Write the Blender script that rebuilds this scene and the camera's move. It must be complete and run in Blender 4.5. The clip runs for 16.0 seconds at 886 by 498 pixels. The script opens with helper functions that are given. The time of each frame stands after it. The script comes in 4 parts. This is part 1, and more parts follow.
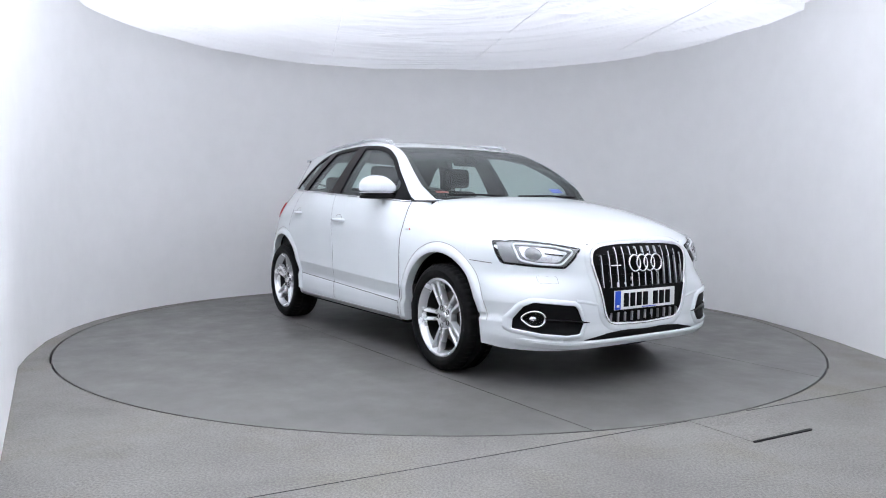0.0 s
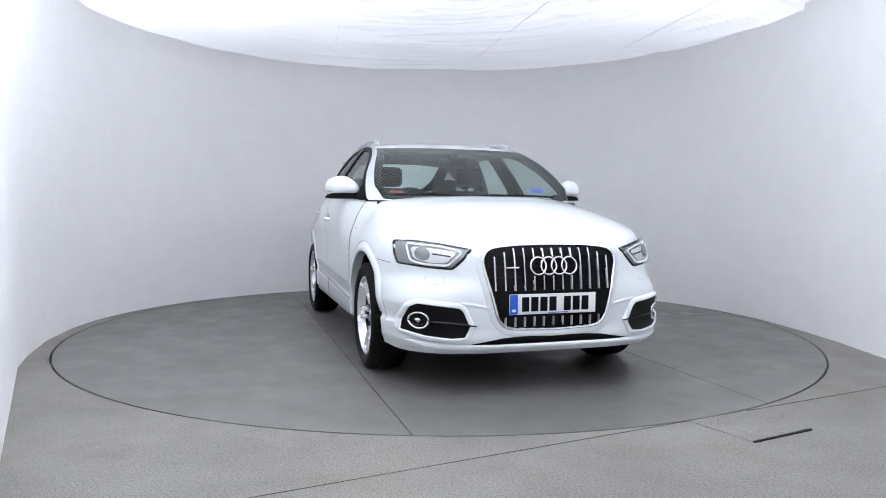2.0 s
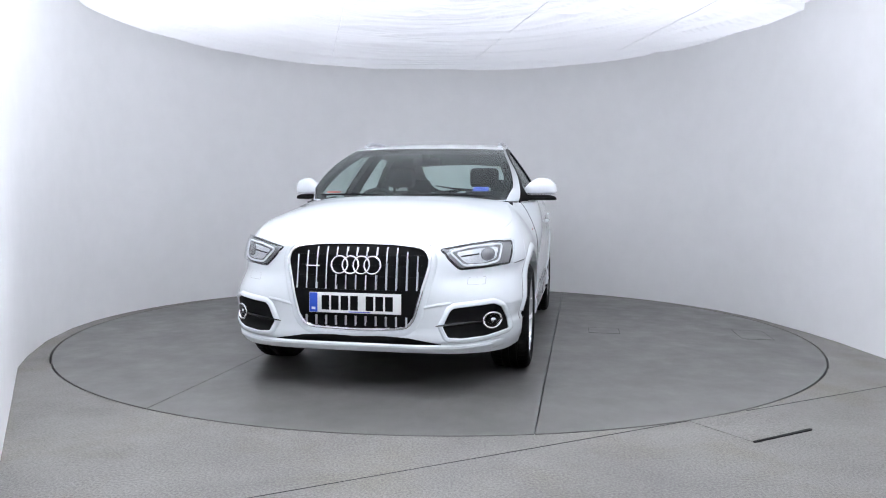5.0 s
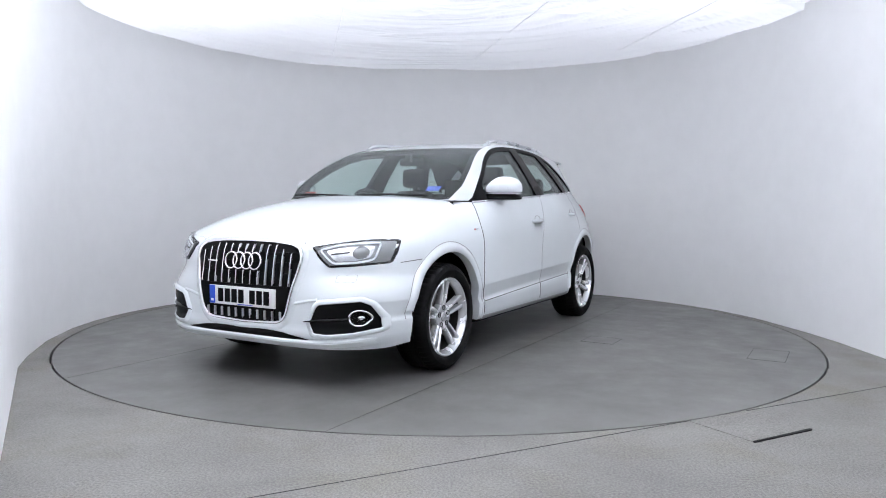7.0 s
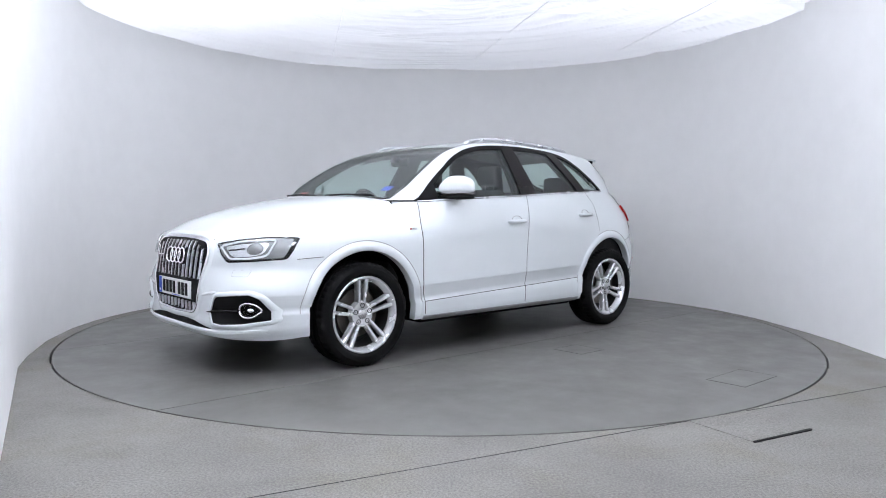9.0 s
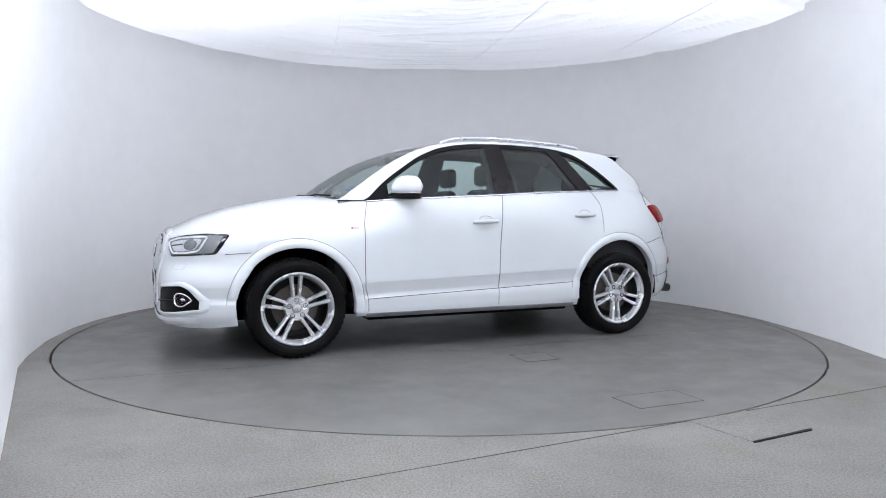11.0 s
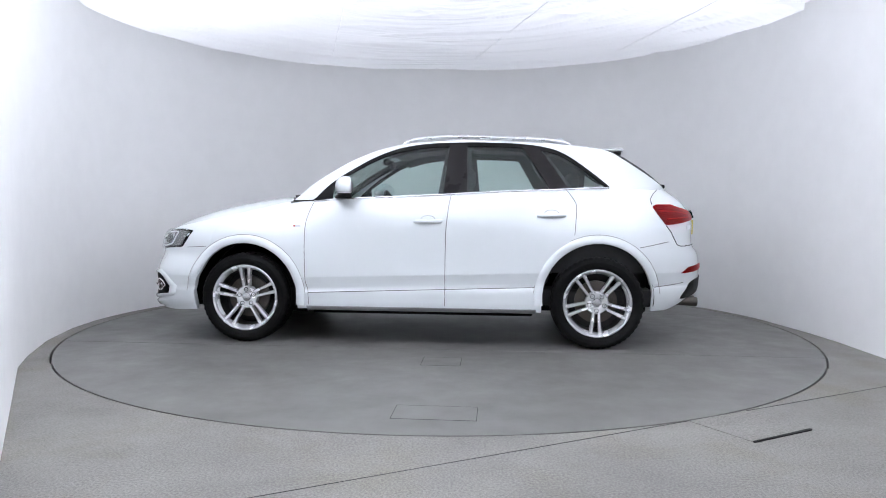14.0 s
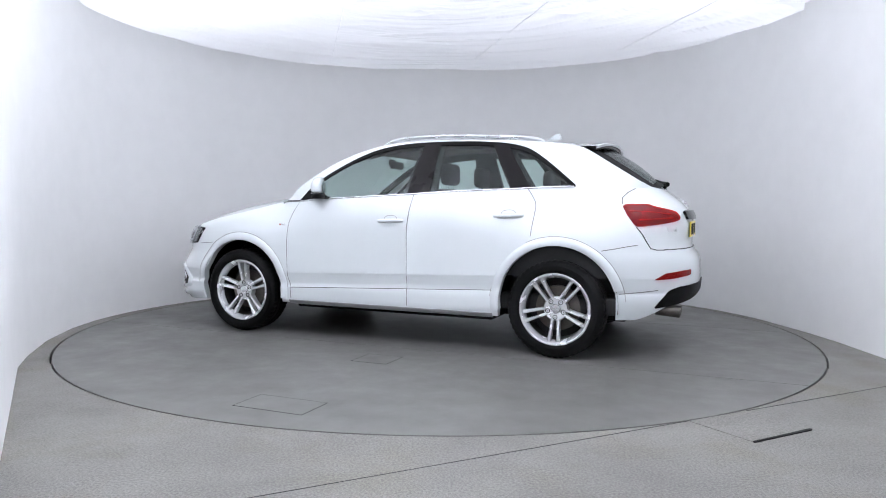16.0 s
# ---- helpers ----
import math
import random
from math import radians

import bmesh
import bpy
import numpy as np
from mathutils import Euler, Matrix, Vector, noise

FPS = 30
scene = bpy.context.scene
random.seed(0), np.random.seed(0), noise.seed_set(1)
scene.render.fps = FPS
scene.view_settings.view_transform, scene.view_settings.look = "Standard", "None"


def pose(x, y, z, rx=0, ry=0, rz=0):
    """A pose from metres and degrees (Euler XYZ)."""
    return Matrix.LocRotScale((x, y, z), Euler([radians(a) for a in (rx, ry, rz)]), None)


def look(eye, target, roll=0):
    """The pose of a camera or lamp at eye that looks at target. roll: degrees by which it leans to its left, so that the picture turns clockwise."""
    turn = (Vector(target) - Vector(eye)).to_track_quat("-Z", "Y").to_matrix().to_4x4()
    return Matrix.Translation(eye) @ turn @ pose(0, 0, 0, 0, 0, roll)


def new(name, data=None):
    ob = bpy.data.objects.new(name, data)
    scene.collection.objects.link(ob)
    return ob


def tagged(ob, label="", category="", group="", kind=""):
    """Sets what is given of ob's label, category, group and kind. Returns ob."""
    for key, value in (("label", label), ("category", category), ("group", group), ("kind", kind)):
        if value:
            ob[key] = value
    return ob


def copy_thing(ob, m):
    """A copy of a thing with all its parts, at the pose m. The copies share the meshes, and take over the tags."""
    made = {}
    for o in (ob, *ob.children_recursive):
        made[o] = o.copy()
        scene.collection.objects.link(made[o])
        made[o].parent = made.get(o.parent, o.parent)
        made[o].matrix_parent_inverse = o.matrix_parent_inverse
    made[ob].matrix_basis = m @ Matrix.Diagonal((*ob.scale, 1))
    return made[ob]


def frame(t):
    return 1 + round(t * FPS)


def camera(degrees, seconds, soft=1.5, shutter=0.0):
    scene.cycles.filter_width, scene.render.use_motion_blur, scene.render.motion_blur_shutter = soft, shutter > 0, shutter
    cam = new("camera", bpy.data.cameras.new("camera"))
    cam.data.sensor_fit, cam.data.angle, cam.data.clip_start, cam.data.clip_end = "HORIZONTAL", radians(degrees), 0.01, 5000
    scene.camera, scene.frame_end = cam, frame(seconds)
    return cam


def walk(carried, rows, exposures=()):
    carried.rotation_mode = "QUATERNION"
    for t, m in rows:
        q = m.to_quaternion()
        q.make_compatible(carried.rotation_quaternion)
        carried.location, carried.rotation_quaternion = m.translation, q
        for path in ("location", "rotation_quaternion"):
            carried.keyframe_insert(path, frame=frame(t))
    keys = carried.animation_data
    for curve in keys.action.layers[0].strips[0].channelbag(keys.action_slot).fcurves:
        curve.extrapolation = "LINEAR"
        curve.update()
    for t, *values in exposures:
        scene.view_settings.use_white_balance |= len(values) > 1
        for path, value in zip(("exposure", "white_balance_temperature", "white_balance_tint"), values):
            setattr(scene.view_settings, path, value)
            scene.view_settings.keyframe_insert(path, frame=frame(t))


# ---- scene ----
import functools

# ---- camera ----
cam = camera(63.49, 16.0, soft=1.0)
EYE = (0.0, -6.077, 1.025)
VIEW = look(EYE, (EYE[0] + 0.0367, EYE[1] + 5.990, EYE[2] - 0.3560), 0.411)
walk(cam, [(0, VIEW), (16, VIEW)], exposures=[(0, 0.07, 6500, 10), (16, 0.07, 6500, 10)])

# ---- light: a lamp rig above the translucent fabric ceiling ----
world = bpy.data.worlds.new("world")
scene.world = world
world.use_nodes = True
world.node_tree.nodes["Background"].inputs[0].default_value = (0.02, 0.02, 0.022, 1)
world.node_tree.nodes["Background"].inputs[1].default_value = 1.0


def area_lamp(name, x, y, z, sx, sy, watts, colour):
    data = bpy.data.lights.new(name, "AREA")
    data.shape, data.size, data.size_y, data.energy, data.color = "RECTANGLE", sx, sy, watts, colour
    ob = new(name, data)
    ob.matrix_world = pose(x, y, z)
    return ob


LAMP_TINT = (0.885, 0.925, 1.02)
RIG = ((-2.1, 0.2, 17), (2.1, 0.2, 11), (0.0, 1.1, 8), (-2.1, -2.3, 236), (2.2, -2.2, 90), (0.0, -2.9, 38), (-0.7, -4.7, 98), (0.8, -4.7, 54))
for lamp_x, lamp_y, watts in RIG:
    area_lamp("softbox_lamp", lamp_x, lamp_y, 4.0, 1.4, 1.4, watts, LAMP_TINT)


# ---- materials ----
def material(name, build):
    m = bpy.data.materials.new(name)
    m.use_nodes = True
    m.node_tree.nodes.clear()
    out = m.node_tree.nodes.new("ShaderNodeOutputMaterial")
    build(m.node_tree, out)
    return m


def link(tree, a, b):
    tree.links.new(a, b)


def principled(tree, colour=(0.8, 0.8, 0.8), rough=0.5, metal=0.0, **more):
    n = tree.nodes.new("ShaderNodeBsdfPrincipled")
    n.inputs["Base Color"].default_value = (*colour, 1)
    n.inputs["Roughness"].default_value = rough
    n.inputs["Metallic"].default_value = metal
    for key, value in more.items():
        n.inputs[key.replace("_", " ")].default_value = value
    return n


def noise_node(tree, scale, detail=4.0, rough=0.55, stretch=None):
    tex = tree.nodes.new("ShaderNodeTexNoise")
    tex.inputs["Scale"].default_value, tex.inputs["Detail"].default_value, tex.inputs["Roughness"].default_value = scale, detail, rough
    co = tree.nodes.new("ShaderNodeTexCoord")
    if stretch:
        mp = tree.nodes.new("ShaderNodeMapping")
        mp.inputs["Scale"].default_value = stretch
        link(tree, co.outputs["Object"], mp.inputs["Vector"])
        link(tree, mp.outputs["Vector"], tex.inputs["Vector"])
    else:
        link(tree, co.outputs["Object"], tex.inputs["Vector"])
    return tex


def ramp(tree, source, stops):
    r = tree.nodes.new("ShaderNodeValToRGB")
    while len(r.color_ramp.elements) < len(stops):
        r.color_ramp.elements.new(0.5)
    for e, (p, c) in zip(r.color_ramp.elements, stops):
        e.position, e.color = p, (*c, 1) if len(c) == 3 else c
    link(tree, source, r.inputs["Fac"])
    return r


def mixed(tree, a, b, fac, mode="MIX"):
    m = tree.nodes.new("ShaderNodeMix")
    m.data_type, m.blend_type = "RGBA", mode
    for sock, v in ((m.inputs[0], fac), (m.inputs[6], a), (m.inputs[7], b)):
        if hasattr(v, "links"):
            link(tree, v, sock)
        else:
            sock.default_value = v if isinstance(v, float) else (*v, 1)
    return m.outputs[2]


def bump(tree, source, strength, distance):
    b = tree.nodes.new("ShaderNodeBump")
    b.inputs["Strength"].default_value, b.inputs["Distance"].default_value = strength, distance
    link(tree, source, b.inputs["Height"])
    return b.outputs["Normal"]


def plain(name, colour, rough=0.5, metal=0.0, *, grain=60.0, amount=0.12, relief=0.0, **more):
    """A surface whose colour and gloss vary a little at two scales."""
    def build(tree, out):
        p = principled(tree, colour, rough, metal, **more)
        fine, broad = noise_node(tree, grain), noise_node(tree, grain / 14)
        lo = tuple(c * (1 - amount) for c in colour)
        hi = tuple(min(1.0, c * (1 + amount)) for c in colour)
        a = ramp(tree, fine.outputs["Fac"], [(0.3, lo), (0.7, hi)]).outputs["Color"]
        b = ramp(tree, broad.outputs["Fac"], [(0.3, lo), (0.7, hi)]).outputs["Color"]
        link(tree, mixed(tree, a, b, 0.5), p.inputs["Base Color"])
        g = ramp(tree, broad.outputs["Fac"], [(0.3, (rough * 0.85,) * 3), (0.7, (min(1, rough * 1.15),) * 3)])
        link(tree, g.outputs["Color"], p.inputs["Roughness"])
        if relief:
            link(tree, bump(tree, fine.outputs["Fac"], 0.5, relief), p.inputs["Normal"])
        link(tree, p.outputs[0], out.inputs[0])
    return material(name, build)


def build_paint(tree, out):
    p = principled(tree, (0.71, 0.745, 0.76), 0.32, 0.0, Coat_Weight=1.0, Coat_Roughness=0.03, Coat_IOR=1.5)
    fine = noise_node(tree, 900.0, 2.0)
    broad = noise_node(tree, 3.0, 3.0)
    link(tree, ramp(tree, broad.outputs["Fac"], [(0.3, (0.695, 0.735, 0.75)), (0.7, (0.72, 0.755, 0.77))]).outputs["Color"], p.inputs["Base Color"])
    link(tree, bump(tree, fine.outputs["Fac"], 0.08, 0.0003), p.inputs["Coat Normal"])
    link(tree, p.outputs[0], out.inputs[0])


def build_glass(tint, mirror):
    def build(tree, out):
        clear = tree.nodes.new("ShaderNodeBsdfTransparent")
        clear.inputs[0].default_value = (*tint, 1)
        gloss = tree.nodes.new("ShaderNodeBsdfGlossy")
        gloss.inputs["Roughness"].default_value = 0.01
        face = tree.nodes.new("ShaderNodeLayerWeight")
        face.inputs["Blend"].default_value = 0.5
        power = tree.nodes.new("ShaderNodeMath")
        power.operation = "POWER"
        power.inputs[1].default_value = 4.0
        link(tree, face.outputs["Facing"], power.inputs[0])
        fres = tree.nodes.new("ShaderNodeMath")
        fres.operation = "MULTIPLY_ADD"
        fres.inputs[1].default_value, fres.inputs[2].default_value = 0.6, mirror
        link(tree, power.outputs[0], fres.inputs[0])
        mix = tree.nodes.new("ShaderNodeMixShader")
        link(tree, fres.outputs[0], mix.inputs[0])
        link(tree, clear.outputs[0], mix.inputs[1])
        link(tree, gloss.outputs[0], mix.inputs[2])
        link(tree, mix.outputs[0], out.inputs[0])
    return build


def build_wall(tree, out):
    p = principled(tree, (0.89, 0.89, 0.885), 0.75)
    broad, mid, fine = noise_node(tree, 0.8, 3), noise_node(tree, 6.0, 5), noise_node(tree, 220.0, 3)
    a = ramp(tree, broad.outputs["Fac"], [(0.3, (0.875, 0.875, 0.872)), (0.7, (0.905, 0.905, 0.902))]).outputs["Color"]
    b = ramp(tree, mid.outputs["Fac"], [(0.35, (0.955,) * 3), (0.65, (1.0,) * 3)]).outputs["Color"]
    link(tree, mixed(tree, a, b, 0.5, "MULTIPLY"), p.inputs["Base Color"])
    link(tree, bump(tree, fine.outputs["Fac"], 0.25, 0.0006), p.inputs["Normal"])
    link(tree, p.outputs[0], out.inputs[0])


def build_fabric(tree, out):
    dif = tree.nodes.new("ShaderNodeBsdfDiffuse")
    tra = tree.nodes.new("ShaderNodeBsdfTranslucent")
    dif.inputs[0].default_value, tra.inputs[0].default_value = (0.93, 0.93, 0.945, 1), (0.88, 0.88, 0.905, 1)
    fine = noise_node(tree, 400.0, 2)
    n = bump(tree, fine.outputs["Fac"], 0.15, 0.0005)
    link(tree, n, dif.inputs["Normal"])
    mix = tree.nodes.new("ShaderNodeMixShader")
    mix.inputs[0].default_value = 0.46
    link(tree, dif.outputs[0], mix.inputs[1])
    link(tree, tra.outputs[0], mix.inputs[2])
    link(tree, mix.outputs[0], out.inputs[0])


def floor_paint(base, speck, gloss, grain):
    """Worn grey floor paint: cloudy patches, wet-looking stains and fine grit."""
    def build(tree, out):
        p = principled(tree, base, gloss)
        cloud, stain, grit = noise_node(tree, 0.9, 5, 0.6), noise_node(tree, 3.4, 6, 0.65), noise_node(tree, grain, 5, 0.78)
        dark, light = tuple(c * 0.84 for c in base), tuple(c * 1.12 for c in base)
        a = ramp(tree, cloud.outputs["Fac"], [(0.32, dark), (0.68, light)]).outputs["Color"]
        b = ramp(tree, stain.outputs["Fac"], [(0.25, (0.90, 0.915, 0.87)), (0.62, (1.0,) * 3), (0.8, (1.04, 1.04, 1.05))]).outputs["Color"]
        tint = noise_node(tree, 1.7, 4, 0.6, (1.0, 1.0, 1.0))
        t = ramp(tree, tint.outputs["Fac"], [(0.50, (1.0,) * 3), (0.68, (0.955, 0.94, 0.85))]).outputs["Color"]
        a = mixed(tree, a, t, min(1.0, speck * 2.4), "MULTIPLY")
        c = ramp(tree, grit.outputs["Fac"], [(0.36, (1 - 1.2 * speck,) * 3), (0.64, (1 + 1.3 * speck,) * 3)]).outputs["Color"]
        link(tree, mixed(tree, mixed(tree, a, b, 0.8, "MULTIPLY"), c, 1.0, "MULTIPLY"), p.inputs["Base Color"])
        link(tree, ramp(tree, stain.outputs["Fac"], [(0.3, (gloss * 0.8,) * 3), (0.7, (gloss * 1.25,) * 3)]).outputs["Color"], p.inputs["Roughness"])
        link(tree, bump(tree, grit.outputs["Fac"], 0.4, 0.0045 * speck), p.inputs["Normal"])
        link(tree, p.outputs[0], out.inputs[0])
    return build


PAINT = material("white_car_paint", build_paint)
GLASS = material("tinted_car_glass", build_glass((0.87, 0.93, 0.915), 0.022))
LENS = material("clear_lens", build_glass((0.96, 0.97, 0.975), 0.02))
RED_LENS = material("red_lens", build_glass((0.85, 0.06, 0.06), 0.025))
WALL = material("white_wall_paint", build_wall)
FABRIC = material("ceiling_fabric", build_fabric)
FLOOR = material("grey_floor_paint", floor_paint((0.192, 0.183, 0.172), 0.36, 0.55, 100.0))
TABLE = material("turntable_paint", floor_paint((0.143, 0.139, 0.133), 0.05, 0.39, 150.0))
RUBBER = plain("tyre_rubber", (0.006, 0.006, 0.0065), 0.65, Specular_IOR_Level=0.12, relief=0.0006, grain=180)
BLACK = plain("black_plastic", (0.005, 0.005, 0.0055), 0.5, Specular_IOR_Level=0.12, grain=220, relief=0.0002)
GLOSS = plain("gloss_black_trim", (0.005, 0.005, 0.006), 0.12, Specular_IOR_Level=0.3, grain=40)
TRIM = plain("dark_brown_black_pillar", (0.008, 0.0065, 0.007), 0.3, Specular_IOR_Level=0.15, grain=40)
LINER = plain("wheel_arch_liner", (0.004, 0.004, 0.004), 0.9, Specular_IOR_Level=0.05, grain=90, relief=0.001)
CHROME = plain("chrome", (0.82, 0.82, 0.84), 0.10, 1.0, grain=30, amount=0.03)
SATIN = plain("satin_aluminium", (0.70, 0.71, 0.73), 0.28, 1.0, grain=50, amount=0.05)
ALLOY = plain("silver_alloy", (0.76, 0.77, 0.78), 0.26, 0.55, grain=120, amount=0.06)
ALLOY_DARK = plain("alloy_barrel", (0.022, 0.022, 0.024), 0.5, 0.5, grain=60)
STEEL = plain("brake_steel", (0.11, 0.10, 0.09), 0.4, 0.9, grain=90, amount=0.25)
CABIN = plain("cabin_trim", (0.016, 0.0165, 0.018), 0.7, grain=150, relief=0.0004)
SEAT = plain("seat_cloth", (0.020, 0.0205, 0.023), 0.8, grain=300, relief=0.0006)
LINING = plain("roof_lining", (0.09, 0.09, 0.09), 0.9, grain=300, relief=0.0004)
GAP = plain("dark_joint", (0.02, 0.02, 0.02), 0.8, grain=80)
JOINT = plain("panel_joint", (0.09, 0.09, 0.095), 0.8, grain=80)
# grey of thin joints, and of the shade drawn over the door handles
SILVER_LINE = plain("grey_seam_and_shade", (0.32, 0.32, 0.315), 0.6, grain=90)
PLATE_WHITE = plain("plate_white", (0.80, 0.80, 0.78), 0.35, grain=40, amount=0.03)
PLATE_YELLOW = plain("plate_yellow", (0.80, 0.62, 0.08), 0.35, grain=40, amount=0.03)
BLUE = plain("plate_blue", (0.015, 0.08, 0.55), 0.4, grain=40)
INK = plain("black_ink", (0.005, 0.005, 0.005), 0.5, Specular_IOR_Level=0.1, grain=40)
STICKER_BLUE = plain("blue_sticker", (0.10, 0.14, 0.62), 0.5, grain=200)
RED = plain("red_sticker", (0.55, 0.10, 0.08), 0.5, grain=200)
LAMP_GREY = plain("lamp_bowl_grey", (0.27, 0.275, 0.28), 0.25, 0.5, grain=60)
LAMP_WHITE = plain("running_light_white", (0.80, 0.82, 0.84), 0.25, grain=60, amount=0.03)
REFLECTOR = plain("lamp_reflector", (0.75, 0.76, 0.78), 0.16, 1.0, grain=60, amount=0.08)
SILL_SHADE = plain("shaded_sill_grey", (0.30, 0.31, 0.32), 0.45, grain=80)
RED_BODY = plain("lamp_red_body", (0.20, 0.006, 0.008), 0.35, grain=60)


# ---- mesh helpers ----
def mesh_of(name, verts, faces, mat, smooth=True, sharp=38):
    me = bpy.data.meshes.new(name)
    me.from_pydata([tuple(v) for v in verts], [], faces)
    bm = bmesh.new()
    bm.from_mesh(me)
    bmesh.ops.remove_doubles(bm, verts=bm.verts, dist=1e-5)
    bmesh.ops.dissolve_degenerate(bm, edges=bm.edges, dist=1e-5)
    bmesh.ops.recalc_face_normals(bm, faces=bm.faces)
    bm.to_mesh(me)
    bm.free()
    for m in mat if isinstance(mat, (list, tuple)) else [mat]:
        me.materials.append(m)
    for p in me.polygons:
        p.use_smooth = smooth
    if smooth:
        me.set_sharp_from_angle(angle=radians(sharp))
    return me


def put(name, me, parent=None, label="", m=None):
    ob = new(name, me)
    if parent:
        ob.parent = parent
    if m is not None:
        ob.matrix_local = m
    if label:
        tagged(ob, label)
    return ob


class Build:
    """Collects quads of several pieces into one mesh."""
    def __init__(self):
        self.v, self.f = [], []

    def add(self, verts, faces, m=None):
        o = len(self.v)
        self.v += [m @ Vector(p) if m is not None else Vector(p) for p in verts]
        self.f += [tuple(i + o for i in f) for f in faces]
        return self

    def grid(self, rows, closed=False, m=None):
        w = len(rows[0])
        verts = [p for r in rows for p in r]
        faces = []
        for i in range(len(rows) - 1):
            for j in range(w if closed else w - 1):
                k = (j + 1) % w
                faces.append((i * w + j, i * w + k, (i + 1) * w + k, (i + 1) * w + j))
        return self.add(verts, faces, m)

    def slab(self, rows, t):
        """A curved sheet of thickness t; the second skin lies behind the first."""
        rows = [[Vector(p) for p in r] for r in rows]
        n, w = len(rows), len(rows[0])
        back = []
        for i in range(n):
            line = []
            for j in range(w):
                a = rows[min(i + 1, n - 1)][j] - rows[max(i - 1, 0)][j]
                b = rows[i][min(j + 1, w - 1)] - rows[i][max(j - 1, 0)]
                nn = a.cross(b)
                line.append(rows[i][j] - nn.normalized() * t if nn.length > 1e-12 else rows[i][j].copy())
            back.append(line)
        self.grid(rows)
        self.grid(back)
        self.grid([rows[0], back[0]])
        self.grid([rows[-1], back[-1]])
        self.grid([[r[0] for r in rows], [r[0] for r in back]])
        self.grid([[r[-1] for r in rows], [r[-1] for r in back]])
        return self

    def box(self, x0, x1, y0, y1, z0, z1, bevel=0.0, m=None):
        bm = bmesh.new()
        bmesh.ops.create_cube(bm, size=1.0)
        for v in bm.verts:
            v.co = Vector(((x0 + x1) / 2 + v.co.x * (x1 - x0), (y0 + y1) / 2 + v.co.y * (y1 - y0), (z0 + z1) / 2 + v.co.z * (z1 - z0)))
        if bevel:
            bmesh.ops.bevel(bm, geom=bm.edges[:], offset=bevel, segments=3, affect="EDGES", profile=0.5)
        bm.verts.index_update()
        self.add([v.co.copy() for v in bm.verts], [tuple(v.index for v in f.verts) for f in bm.faces], m)
        bm.free()
        return self

    def tube(self, path, radius, sides=10, closed=False, flat=1.0):
        path = [Vector(p) for p in path]
        n = len(path)
        rows = []
        for i, p in enumerate(path):
            a = path[(i + 1) % n] if closed or i < n - 1 else p
            b = path[(i - 1) % n] if closed or i > 0 else p
            d = (a - b).normalized()
            side = d.cross(Vector((0, 0, 1)))
            side = side.normalized() if side.length > 1e-4 else Vector((0, 1, 0))
            up = side.cross(d)
            r = radius[i] if isinstance(radius, (list, tuple)) else radius
            rows.append([p + side * (r * flat * math.cos(2 * math.pi * k / sides)) + up * (r * math.sin(2 * math.pi * k / sides)) for k in range(sides)])
        if closed:
            rows.append(rows[0])
        self.grid(rows, closed=True)
        if not closed:
            o = len(self.v) - len(rows) * sides
            self.f.append(tuple(o + k for k in range(sides)))
            self.f.append(tuple(o + (n - 1) * sides + k for k in range(sides)))
        return self

    def lathe(self, profile, sides=48, m=None):
        """Turns (radius, height) points round the z axis."""
        rows = [[(r * math.cos(2 * math.pi * k / sides), r * math.sin(2 * math.pi * k / sides), h) for k in range(sides)] for r, h in profile]
        return self.grid(rows, closed=True, m=m)

    def prism(self, outline, z0, z1, m=None, inset=0.0):
        """An outline in x, y raised from z0 to z1; inset chamfers the upper edge."""
        c = sum((Vector((x, y)) for x, y in outline), Vector((0, 0))) / len(outline)
        n = len(outline)
        top = [Vector(p) + (c - Vector(p)).normalized() * inset for p in outline]
        rings = [[(x, y, z0) for x, y in outline], [(x, y, z1 - inset) for x, y in outline], [(p.x, p.y, z1) for p in top]]
        o = len(self.v)
        self.grid(rings, closed=True, m=m)
        self.f.append(tuple(o + k for k in range(n)))
        self.f.append(tuple(o + 2 * n + k for k in range(n)))
        return self

    def mirror(self):
        """Adds the same pieces on the other side of the plane y = 0."""
        return self.add([Vector((p.x, -p.y, p.z)) for p in self.v], [tuple(reversed(f)) for f in self.f])

    def mesh(self, name, mat, smooth=True, sharp=38):
        return mesh_of(name, self.v, self.f, mat, smooth, sharp)


def part(name, b, mat, parent, label="", smooth=True, sharp=38, m=None):
    return put(name, b.mesh(name, mat, smooth, sharp), parent, label, m)


SLOPES = {}


def slopes(points):
    """The slope of a smooth curve at each of its points."""
    d = [(b[1] - a[1]) / (b[0] - a[0]) for a, b in zip(points, points[1:])]
    inner = [0.0 if l * r <= 0 else 2 * l * r / (l + r) for l, r in zip(d, d[1:])]
    return [d[0], *inner, d[-1]]


def table(x, points):
    """Smooth interpolation through (x, y) points in rising x."""
    if x <= points[0][0]:
        return points[0][1]
    if x >= points[-1][0]:
        return points[-1][1]
    if id(points) not in SLOPES:
        SLOPES[id(points)] = (points, slopes(points))
    m = SLOPES[id(points)][1]
    i = 0
    while points[i + 1][0] < x:
        i += 1
    (x0, y0), (x1, y1) = points[i], points[i + 1]
    h = x1 - x0
    s = (x - x0) / h
    r = 1 - s
    return y0 * (1 + 2 * s) * r * r + h * m[i] * s * r * r + y1 * s * s * (3 - 2 * s) + h * m[i + 1] * s * s * (s - 1)


